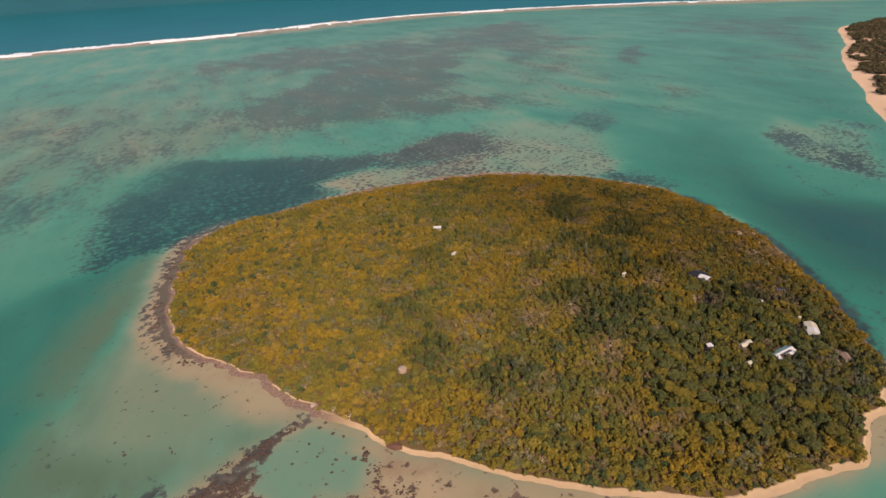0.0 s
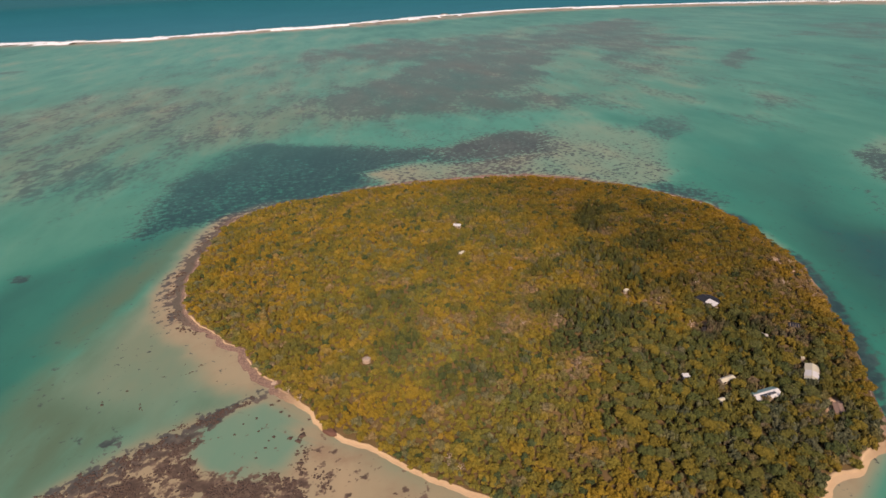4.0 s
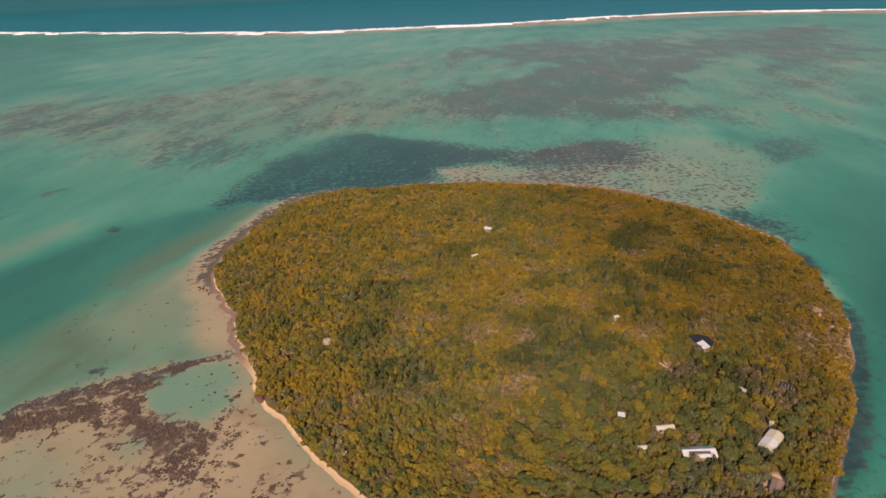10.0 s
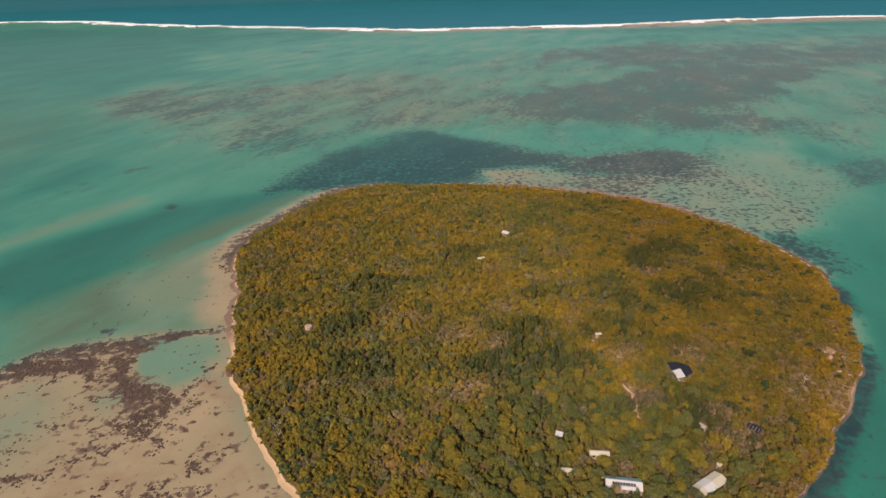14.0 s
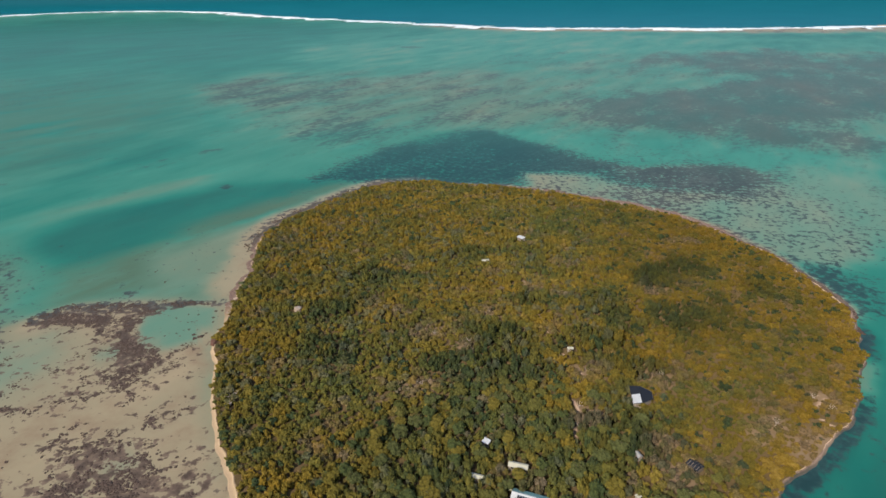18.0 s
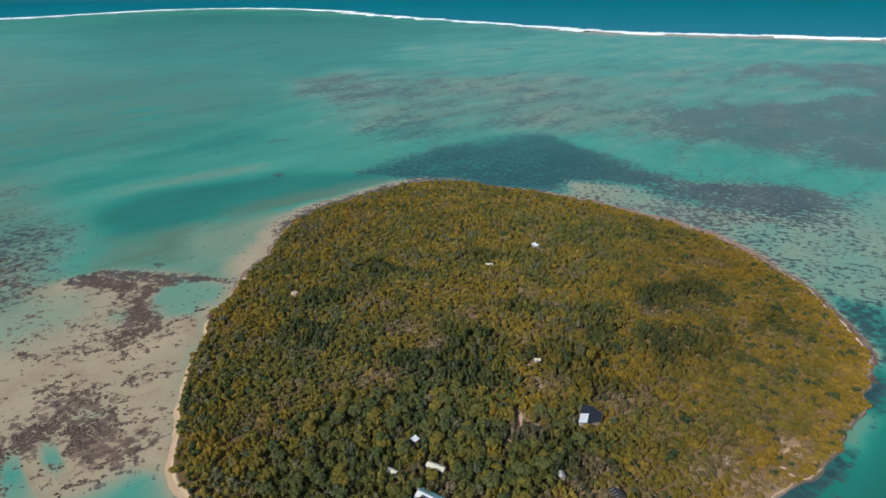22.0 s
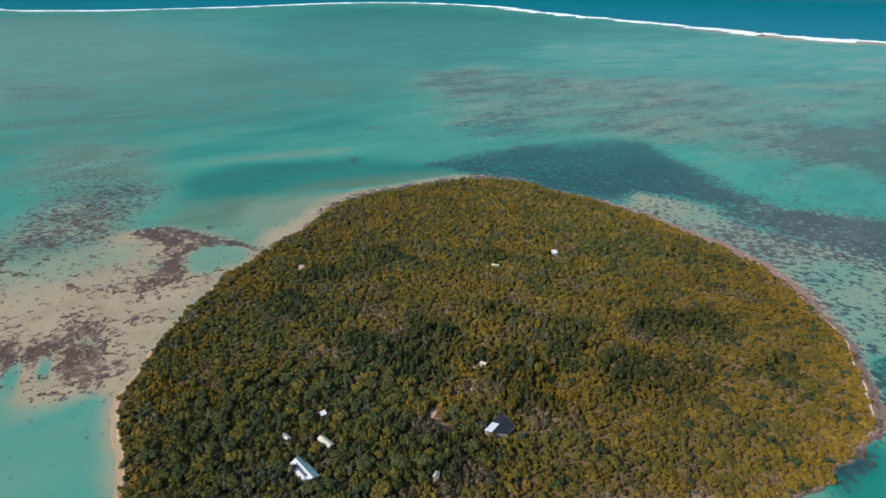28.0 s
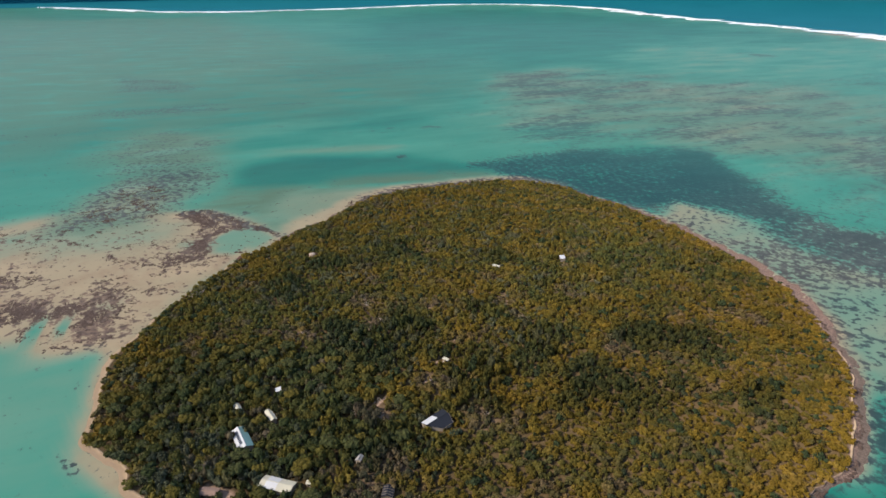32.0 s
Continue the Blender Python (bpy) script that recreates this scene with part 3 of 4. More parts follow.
    depth = zone(south_bay, 9, depth, 0.38, warp=0.4)
    coral = zone(south_bay, 7, coral, 0.0, warp=0.4)
    depth = zone(south_spit, 3.5, depth, 0.03, warp=0.2)
    coral = zone(spit_weed, 2.5, coral, 0.72, warp=0.2)
    depth = zone(pool_zone, 3, depth, 0.235, warp=0.1)
    coral = zone(pool_zone, 2, coral, 0.06, warp=0.1)
    for cx, cy, r in ((-222, 84, 7), (-292, 190, 14), (-357, 92, 7), (-178, -99, 5), (-335, 1365, 60)):
        f = smooth(r * 1.4, r * 0.4, np.hypot(wx - cx, (wy - cy) * 1.6))
        coral = coral * (1 - f) + 0.78 * f
    # reef flat behind the breakers, and the sandy edge of the shore
    depth = zone(islet, 40, depth, 0.30, warp=0.2)
    s = inside(lagoon, x, y)
    flat = smooth(330, 40, s) * smooth(-1400, 300, x)
    depth, coral, brown = depth * (1 - flat) + 0.12 * flat, coral * (1 - 0.6 * flat) + 0.35 * flat, brown * (1 - flat) + flat
    tan = smooth(170, 60, s) * smooth(-700, 100, x)
    depth, coral = depth * (1 - tan) - 0.06 * tan, coral * (1 - tan) + 0.30 * tan
    tan = 0.75 * smooth(360, 140, s) * smooth(300, 1200, x)
    depth, coral = depth * (1 - tan) + 0.02 * tan, coral * (1 - tan) + 0.34 * tan
    ocean = smooth(6, -14, s)
    out = to_shore(x, y)
    deg = np.degrees(np.arctan2(y - MID[1], x - MID[0])) % 360
    weed = weedy(deg)
    near = smooth(-11, -2, out)
    depth = depth * (1 - near) + (0.10 + 0.72 * weed) * near
    band = weed * smooth(-9, -4, out)
    coral = coral * (1 - band) + 0.84 * band
    brown = brown * (1 - band) + 0.22 * band
    # submerged sand spit on the east shore, and the weedy rim of the north-west ledge
    spit = smooth(330, 336, deg) * smooth(348, 341, deg) * smooth(-11, -3, out)
    depth, coral = depth * (1 - spit) + 0.34 * spit, coral * (1 - spit) + 0.1 * spit
    strand = smooth(106, 122, deg) * smooth(198, 188, deg) * smooth(-25, -9, out + 9 * (fbm(x, y, 12, 3, 72) - 0.5))
    depth, murk = depth * (1 - strand) + 0.09 * strand, murk * (1 - strand)
    rim = smooth(104, 125, deg) * smooth(172, 160, deg) * smooth(-20, -8, out)
    coral, brown = coral * (1 - rim) + 0.58 * rim, brown * (1 - rim) + 0.88 * rim
    ledge = smooth(18, 34, deg) * smooth(104, 88, deg) * smooth(-15, -6, out + 7 * (fbm(x, y, 9, 3, 73) - 0.5))
    depth, coral, brown = depth * (1 - ledge) + 0.10 * ledge, coral * (1 - ledge) + 0.50 * ledge, brown * (1 - ledge) + 0.9 * ledge
    bed = np.stack([np.clip(depth, -0.1, 1), np.clip(coral, 0, 1), ocean, np.clip(brown, 0, 1)], -1)
    outer = smooth(240, 420, np.hypot(x - MID[0], y - MID[1])) * smooth(-150, 60, y) * (1 - 0.6 * smooth(-480, -700, x))
    return bed, np.stack([np.clip(murk, 0, 1), outer, 0 * x, 1 + 0 * x], -1)


def build_sea():
    front = np.arange(-25, 205, 0.4)
    back = np.arange(205, 335, 5.0)
    ang = np.radians(np.concatenate([front, back]))
    radii = np.concatenate([[0.5, 40, 80, 110], np.arange(120, 330, 2.2), 330 * 1.0135 ** np.arange(0, 262), 12000 * 1.2 ** np.arange(0, 18), [9e5]])
    r, a = np.meshgrid(radii, ang, indexing="ij")
    x, y = 0 + r * np.cos(a), -60 + r * np.sin(a)
    bed, silt = seabed(x.ravel(), y.ravel())
    px, py, pz = far(x, y)
    pz[-1] += 140
    me = grid_mesh("water", np.stack([px, py, pz], -1), *r.shape, wrap=True, flip=True)
    paint(me, "bed", bed)
    paint(me, "silt", silt)
    # the lifted far water keeps facing the sky
    me.normals_split_custom_set_from_vertices([(0.0, 0.0, 1.0)] * len(me.vertices))
    me.materials.append(M["sea"])
    tagged(new("water", me), "turquoise lagoon and deep blue sea over sand and coral", "sea", kind="structure")


build_sea()


def build_surf():
    """The line of breakers along the reef crest."""
    line = curve(reef_line, 130)
    d = np.gradient(line, axis=0)
    d /= np.linalg.norm(d, axis=1)[:, None]
    side = np.stack([d[:, 1], -d[:, 0]], -1)
    n = len(line)
    run = np.cumsum(np.r_[0, np.linalg.norm(np.diff(line, axis=0), axis=1)])
    scale = 1 + np.hypot(line[:, 0], line[:, 1]) / 6000
    prof = [(-1.0, 0.05), (-0.6, 0.5), (-0.2, 1.0), (0.1, 0.75), (0.5, 0.35), (1.0, 0.05)]
    # the main line, and broken outer and inner crests beside it
    for shift, thick, tall, cut, seed in ((0, 1.0, 1.0, -1.0, 31), (-78, 0.40, 1.3, 0.58, 36), (62, 0.34, 0.4, 0.54, 38)):
        gust = fbm(run, run * 0, 150, 5, seed)
        wide = (8 + 54 * smooth(0.44, 0.74, gust) + 80 * smooth(0.52, 0.74, fbm(run, run * 0, 60, 4, seed + 20))) * thick
        pts = []
        for u, h in prof:
            off = (shift + u * wide * scale * 0.5 + 34 * (fbm(run, run * 0 + 7 * u, 45, 4, seed + 2) - 0.5))[:, None]
            p = line + side * off
            hh = 0.25 + h * tall * (1.6 + 3.2 * gust) * (0.5 + 1.0 * vnoise(run / 9, run * 0 + u * 5, seed + 3))
            pts.append(np.stack(far(p[:, 0], p[:, 1], hh), -1))
        i, j = np.meshgrid(np.arange(len(prof) - 1), np.nonzero(gust[:-1] > cut)[0], indexing="ij")
        a = i * n + j
        me = fill_mesh("breaking_waves", np.stack(pts), np.stack([a, a + 1, a + 1 + n, a + n], -1).reshape(-1, 4))
        me.materials.append(M["foam"])
        tagged(new("breaking_waves", me), "white surf breaking in a long line on the reef", "surf", kind="stuff")


build_surf()


# ---- island ----
def build_island():
    n = 720
    ang = np.linspace(0, 2 * math.pi, n, endpoint=False)
    base = shore(ang)
    deg = np.degrees(ang)
    # rock ledge on the west and north shores, sand on the south-west and east
    sandy = smooth(193, 203, deg) * smooth(284, 272, deg)
    weed = weedy(deg)
    dark_rim = smooth(112, 135, deg) * smooth(172, 162, deg) + 0.6 * smooth(40, 25, deg)
    shelf = (3.0 + 3.5 * fbm(np.cos(ang) * 9, np.sin(ang) * 9, 1, 3, 41)) * (1 - 0.72 * sandy + 0.2 * sandy * smooth(225, 250, deg) - 0.25 * smooth(165, 178, deg) * (1 - sandy) + 0.35 * smooth(112, 135, deg) * smooth(172, 162, deg) + 0.75 * smooth(100, 80, deg) * smooth(25, 45, deg) - 0.55 * weed - 0.15 * smooth(55, 35, deg))
    rimmed = np.maximum(smooth(120, 140, deg) * smooth(200, 190, deg), np.maximum(smooth(30, 24, deg), smooth(308, 312, deg) * smooth(330, 325, deg)))
    offs = [(1.6, -0.4), (1.0, 0.05), (0.75, 0.10), (0.5, 0.16), (0.25, 0.26), (0.10, 0.5), (0.06, 0.95), (-0.06, 1.0), (-0.12, 0.9), (-0.3, 0.8), (-0.6, 0.8), (-1.0, 0.8)]
    rows, cov = [], []
    for o, z in offs:
        r = base + o * shelf
        x, y = MID[0] + r * np.cos(ang), MID[1] + r * np.sin(ang)
        zz = z + (0.5 * (fbm(x, y, 2.5, 3, 43) - 0.5) * (1 - 0.8 * sandy) if -0.2 < o < 1.4 else 0)
        rows.append(np.stack([x, y, zz + 0 * x], -1))
        edge = 1.0 if o > -0.3 else 0.0
        lip = (1.0 if -0.1 < o < 0.08 else 0.0) * smooth(0.36, 0.46, fbm(x, y, 9, 3, 45)) * (1 - sandy) * (0.35 + 0.65 * rimmed)
        slime = np.maximum(weed * (1.0 if o > 0.3 else 0.25), dark_rim * (1.0 if o > 0.45 else 0.1))
        cov.append(np.stack([np.maximum(sandy * edge, lip), (1 - sandy) * edge, 0 * x, slime + 0 * x], -1))
    for k in np.linspace(0.985, 0.01, 110):
        r = (base - shelf) * k
        x, y = MID[0] + r * np.cos(ang), MID[1] + r * np.sin(ang)
        rows.append(np.stack([x, y, 0.8 + 0.9 * (1 - k) + 0.5 * (fbm(x, y, 40, 3, 44) - 0.5)], -1))
        cov.append(np.stack([0 * x, 0 * x, 0 * x, 0 * x + 1], -1))
    me = grid_mesh("ground", np.stack(rows), len(rows), n, wrap=True, flip=True)
    cov = np.concatenate(cov)
    co = np.concatenate(rows)
    cov[:, 2] = 0
    for line, r in TRACKS:
        cov[:, 2] = np.maximum(cov[:, 2], smooth(r * 1.6, r * 0.8, off_track(line, co[:, 0], co[:, 1])))
    for cx, cy, r in BARE:
        cov[:, 2] = np.maximum(cov[:, 2], 0.22 * smooth(r * 1.1, r * 0.4, np.hypot(co[:, 0] - cx, co[:, 1] - cy)))
    paint(me, "cover", cov)
    me.materials.append(M["land"])
    tagged(new("ground", me), "low coral island with sandy beach and brown rock ledge", "island", kind="structure")


# thin, leafless patches in the scrub: middle and radius
BARE = [(-14, -117, 11), (2, -123, 8), (-13, -156, 9), (10, -93, 9), (53, -137, 8), (82, -137, 8), (142, -142, 8), (112, -166, 8), (120, -159, 7), (124, -170, 9), (134, -165, 9), (79, -189, 10), (79, -177, 8),
        (94, -62, 8), (52, -165, 9), (30, -60, 8), (120, 10, 9), (64, -193, 4)]


# bare tracks and clearings: the line, and half its width
TRACKS = [([(48.0, -156), (50.0, -165.5), (47.5, -167.5), (47.3, -175)], 0.4), ([(50, -165.5), (58.5, -162.5)], 0.4), ([(24, -52), (37, -104), (41, -118), (47, -129), (54, -142)], 0.05),
          ([(139, -145), (143, -141)], 0.5), ([(137, -153), (138.5, -156)], 0.4), ([(-6, -161), (-3, -159)], 0.3), ([(44, -226), (50, -222)], 2.2)]


def off_track(line, x, y):
    d = np.full(np.shape(x), 1e9)
    for (x0, y0), (x1, y1) in zip(line, line[1:]):
        ex, ey = x1 - x0, y1 - y0
        t = np.clip(((x - x0) * ex + (y - y0) * ey) / (ex * ex + ey * ey), 0, 1)
        d = np.minimum(d, np.hypot(x - x0 - t * ex, y - y0 - t * ey))
    return d


build_island()


def ground_z(x, y):
    return 0.8 + 0.9 * np.clip(to_shore(x, y) / 160, 0, 1) + 0.5 * (fbm(x, y, 40, 3, 44) - 0.5)


# ---- buildings ----
def slab(a, b, c, d, thick):
    """A sheet through four corners with a thickness downwards."""
    up = [Vector(p) for p in (a, b, c, d)]
    low = [p - Vector((0, 0, thick)) for p in up]
    v = [tuple(p) for p in up + low]
    return fill_mesh("sheet", v, [(0, 1, 2, 3), (7, 6, 5, 4), (0, 4, 5, 1), (1, 5, 6, 2), (2, 6, 7, 3), (3, 7, 4, 0)], soft=False)


def box(x0, y0, z0, x1, y1, z1):
    return slab((x0, y0, z1), (x1, y0, z1), (x1, y1, z1), (x0, y1, z1), z1 - z0)


def tube(name, p, q, r0, r1, seg=8):
    p, q = Vector(p), Vector(q)
    m = (q - p).to_track_quat("Z", "Y").to_matrix()
    v = []
    for o, r in ((p, r0), (q, r1)):
        for k in range(seg):
            v.append(tuple(o + m @ Vector((math.cos(2 * math.pi * k / seg) * r, math.sin(2 * math.pi * k / seg) * r, 0))))
    return fill_mesh(name, v, [(k, (k + 1) % seg, seg + (k + 1) % seg, seg + k) for k in range(seg)])


HOUSES = []


def house(name, label, x, y, turn, length, width, roof, wall_h=2.4, rise=0.9, mono=False, category="house", walls="wall", back=""):
    """A small building: body along x, roof of two slopes (or one) over the eaves."""
    z = float(ground_z(np.array([x]), np.array([y]))[0]) - 0.1
    h = tagged(new(name), label, category)
    h.matrix_world = pose(x, y, z, 0, 0, turn)
    HOUSES.append((x, y, turn, length, width))
    L, W, e, t = length / 2, width / 2, 0.2, 0.14
    for (x0, y0, x1, y1) in ((-L, -W, L, -W + t), (-L, W - t, L, W), (-L, -W + t, -L + t, W - t), (L - t, -W + t, L, W - t)):
        part("wall", box(x0, y0, 0, x1, y1, wall_h), M[walls], h)
    top = wall_h + 0.06
    if mono:
        part("roof", slab((-L - e, -W - e, top), (L + e, -W - e, top), (L + e, W + e, top + rise), (-L - e, W + e, top + rise), 0.08), M[roof], h)
    else:
        part("roof", slab((-L - e, -W - e, top - 0.1), (L + e, -W - e, top - 0.1), (L + e, 0, top + rise), (-L - e, 0, top + rise), 0.08), M[roof], h)
        part("roof", slab((-L - e, 0, top + rise), (L + e, 0, top + rise), (L + e, W + e, top - 0.1), (-L - e, W + e, top - 0.1), 0.08), M[back or roof], h)
        part("ridge_cap", box(-L - e, -0.14, top + rise + 0.005, L + e, 0.14, top + rise + 0.06), M[roof], h)
        for s in (-1, 1):
            x0 = s * L - (t if s > 0 else 0)
            v = [(x0, -W, wall_h), (x0, W, wall_h), (x0, 0, wall_h + rise), (x0 + t, -W, wall_h), (x0 + t, W, wall_h), (x0 + t, 0, wall_h + rise)]
            part("gable", fill_mesh("gable", v, [(0, 2, 1), (3, 4, 5)], soft=False), M[walls], h)
    d = part("door", box(-0.45, -W - 0.05, 0, 0.45, -W - 0.004, 2.05), M["timber"], h)
    part("door_handle", box(0.3, -W - 0.11, 1.0, 0.36, -W - 0.05, 1.08), M["alu"], d)
    for cx in ((-L * 0.6, L * 0.6) if length > 5 else (L * 0.65,)):
        w = part("window", box(cx - 0.5, -W - 0.06, 1.0, cx + 0.5, -W - 0.004, 1.9), M["timber"], h)
        part("pane", box(cx - 0.42, -W - 0.075, 1.08, cx + 0.42, -W - 0.064, 1.82), M["glass"], w)
    return h, top, L, W, e


def solar_row(h, count, x0, y0, z0, slope, step=0.82):
    """A row of panels on the south slope of a roof: frame and dark glass each."""
    for k in range(count):
        x = x0 + k * step
        p = part("solar_panel", slab((x, y0, z0), (x + step * 0.9, y0, z0), (x + step * 0.9, y0 + 1.0, z0 + 1.0 * slope), (x, y0 + 1.0, z0 + 1.0 * slope), 0.04), M["alu"], h, "dark solar panel in a pale frame")
        part("cell", slab((x + 0.05, y0 + 0.06, z0 + 0.06 * slope + 0.012), (x + step * 0.9 - 0.05, y0 + 0.06, z0 + 0.06 * slope + 0.012),
                          (x + step * 0.9 - 0.05, y0 + 0.94, z0 + 0.94 * slope + 0.012), (x + 0.05, y0 + 0.94, z0 + 0.94 * slope + 0.012), 0.01), M["panel"], p)


main, top, L, W, e = house("house", "white sheet-roofed house with a row of solar panels", 31.8, -206.9, -12, 10.8, 4.8, "white_metal", 2.1, 0.95, back="teal_metal")
solar_row(main, 9, -3.6, -1.62, top + 0.42, 0.404, 0.80)
part("lean_to_roof", slab((-L - 1.3, 0.9, top + 0.2), (-L - 0.36, 0.9, top + 0.35), (-L - 0.36, 2.6, top + 0.25), (-L - 1.3, 2.6, top + 0.1), 0.07), M["cream_metal"], main, "cream corrugated porch roof")
for px, py in ((-L - 1.2, 1.0), (-L - 1.2, 2.5)):
    part("post", box(px - 0.05, py - 0.05, 0, px + 0.05, py + 0.05, top + 0.05), M["timber"], main)
house("cabin", "long low cabin with a cream sheet roof among dark trees", 27.9, -193.6, -8, 6.2, 2.2, "cream_metal", 2.1, 0.5, category="cabin")
house("hut", "small white-roofed hut with pinkish walls in the scrub", 16.5, -184.0, -25, 2.2, 1.8, "white_metal", 2.0, 0.35, mono=True, category="hut")
house("hut", "small pale-roofed hut with a lean-to among trees", 15.0, -200.2, -10, 3.8, 1.8, "cream_metal", 2.0, 0.45, category="hut")
big, top, L, W, e = house("bungalow", "long cream-roofed bungalow with whiter sheets over its middle", 58.6, -208.4, 30, 10.8, 4.6, "cream_metal", 2.0, 0.6, category="house")
for side in (-1, 1):
    part("roof_strip", slab((-3.6, side * (W + e + 0.02), top - 0.06), (0.5, side * (W + e + 0.02), top - 0.06), (0.5, side * 0.16, top + 0.63), (-3.6, side * 0.16, top + 0.63), 0.03), M["white_metal"], big, "newer white roof sheets")
house("hut", "tiny cream-roofed hut beside the bungalow", 65.0, -200.9, 40, 1.3, 1.1, "cream_metal", 2.0, 0.3, mono=True, category="hut")
house("shed", "weathered cream-roofed shed half hidden by trees", 67.6, -182.8, -60, 2.3, 1.7, "grey_metal", 1.9, 0.4, category="shed")
house("shed", "small white-roofed shed beside the trail", 47.6, -122.4, 5, 2.4, 1.1, "cream_metal", 1.9, 0.25, mono=True, category="shed")
house("shed", "white-roofed shed alone in the northern scrub", 22.0, -1.0, -44, 4.6, 2.6, "white_metal", 2.1, 0.4, mono=True, category="shed")
house("shelter", "narrow pale-roofed shelter in dense scrub", 3.0, -38.4, 18, 4.0, 1.6, "cream_metal", 2.0, 0.25, mono=True, category="shelter")
house("shack", "brown patched-roof shack near the southern shore", 46.4, -225.2, 40, 5.5, 3.0, "rust_metal", 1.8, 0.4, category="shack", walls="timber")
dim, dtop, dL, dW, de = house("shack", "dark sheet-roofed shack with pale roof boards", 85.3, -184.8, -50, 4.2, 3.4, "dark_roof", 1.9, 0.6, category="shack", walls="timber")
for k in range(4):
    x = -dL + 0.5 + k * 1.05
    for s in (-1, 1):
        part("roof_board", slab((x, s * (dW + de), dtop - 0.05), (x + 0.18, s * (dW + de), dtop - 0.05), (x + 0.18, s * 0.2, dtop + 0.60), (x, s * 0.2, dtop + 0.60), 0.03), M["timber"], dim, "weathered pale boards")


def dark_house(x, y):
    """A low house with black sheet roofs about a ridge, hipped to the east, and one white slope on its west side."""
    z = float(ground_z(np.array([x]), np.array([y]))[0]) - 0.1
    h = tagged(new("house"), "black-roofed house with one bright white roof slope", "house")
    h.matrix_world = pose(x, y, z)
    HOUSES.append((x + 0.1, y + 0.3, 90, 9.2, 5.6))
    plan = [(-3.1, -5.0), (-0.2, -5.1), (3.9, -1.2), (4.1, 2.9), (0.2, 4.7), (-3.0, 5.2)]
    for (x0, y0), (x1, y1) in zip(plan, plan[1:] + plan[:1]):
        n = Vector((y1 - y0, x0 - x1, 0)).normalized() * -0.14
        part("wall", slab((x0, y0, 2.0), (x1, y1, 2.0), (x1 + n.x, y1 + n.y, 2.0), (x0 + n.x, y0 + n.y, 2.0), 2.0), M["wall"], h)
    ridge, eave = 3.0, 2.05
    part("roof", slab((0.0, -5.5, ridge), (4.5, -1.3, eave), (4.6, 3.2, eave), (0.3, 4.9, ridge), 0.09), M["dark_roof"], h)
    part("roof", slab((-3.5, -5.4, eave), (0.0, -5.5, ridge), (0.3, 4.9, ridge), (-3.4, 5.7, eave), 0.09), M["dark_roof"], h)
    part("white_slope", slab((-3.3, -5.2, eave + 0.09), (-0.25, -5.2, ridge - 0.02), (-0.25, 0.1, ridge - 0.0), (-3.3, 0.1, eave + 0.09), 0.03), M["white_metal"], h, "bright white metal roof slope")
    part("ridge_cap", slab((-0.14, -5.55, ridge + 0.06), (0.14, -5.55, ridge + 0.06), (0.42, 4.95, ridge + 0.06), (0.14, 4.95, ridge + 0.06), 0.05), M["dark_roof"], h)
    part("gutter", slab((4.5, -1.3, eave - 0.02), (4.62, -1.3, eave - 0.02), (4.72, 3.2, eave - 0.02), (4.6, 3.2, eave - 0.02), 0.09), M["timber"], h, "pale gutter along the eave")
    part("gutter", slab((0.4, 5.0, ridge - 0.1), (0.45, 5.12, ridge - 0.1), (4.7, 3.36, eave), (4.6, 3.24, eave), 0.09), M["timber"], h, "pale barge board")
    d = part("door", box(-2.2, -5.2, 0, -1.3, -5.12, 1.95), M["timber"], h)
    part("door_handle", box(-1.5, -5.26, 1.0, -1.44, -5.2, 1.08), M["alu"], d)


dark_house(72.8, -151.2)


def water_tank(x, y, r, h):
    """A low round tank: shell, slightly domed lid and hatch."""
    z = float(ground_z(np.array([x]), np.array([y]))[0]) - 0.1
    tank = tagged(new("water_tank"), "round pale concrete water tank standing in scrub", "tank")
    tank.matrix_world = pose(x, y, z)
    HOUSES.append((x, y, 0, r * 1.6, r * 1.6))
    part("shell", tube("shell", (0, 0, 0), (0, 0, h), r, r, 28), M["concrete"], tank)
    a = np.linspace(0, 2 * math.pi, 28, endpoint=False)
    rings = [np.stack([np.cos(a) * r * k, np.sin(a) * r * k, 0 * a + zz], -1) for k, zz in ((1.04, h - 0.08), (1.04, h + 0.02), (0.7, h + 0.14), (0.35, h + 0.2), (0.01, h + 0.22))]
    part("lid", grid_mesh("lid", np.stack(rings), len(rings), 28, wrap=True), M["concrete"], tank)
    part("hatch", box(0.3, -0.35, h + 0.18, 1.0, 0.35, h + 0.30), M["grey_metal"], tank)


water_tank(-84.9, -103.6, 1.8, 1.7)


# ---- plants ----
rng = np.random.default_rng(7)
PHI = (1 + 5 ** 0.5) / 2
ICO = np.array([(-1, PHI, 0), (1, PHI, 0), (-1, -PHI, 0), (1, -PHI, 0), (0, -1, PHI), (0, 1, PHI), (0, -1, -PHI), (0, 1, -PHI), (PHI, 0, -1), (PHI, 0, 1), (-PHI, 0, -1), (-PHI, 0, 1)]) / math.hypot(1, PHI)
ICO_F = [(0, 11, 5), (0, 5, 1), (0, 1, 7), (0, 7, 10), (0, 10, 11), (1, 5, 9), (5, 11, 4), (11, 10, 2), (10, 7, 6), (7, 1, 8)]
ICO_F += [(3, 9, 4), (3, 4, 2), (3, 2, 6), (3, 6, 8), (3, 8, 9), (4, 9, 5), (2, 4, 11), (6, 2, 10), (8, 6, 7), (9, 8, 1)]
ICO_F = np.array(ICO_F)


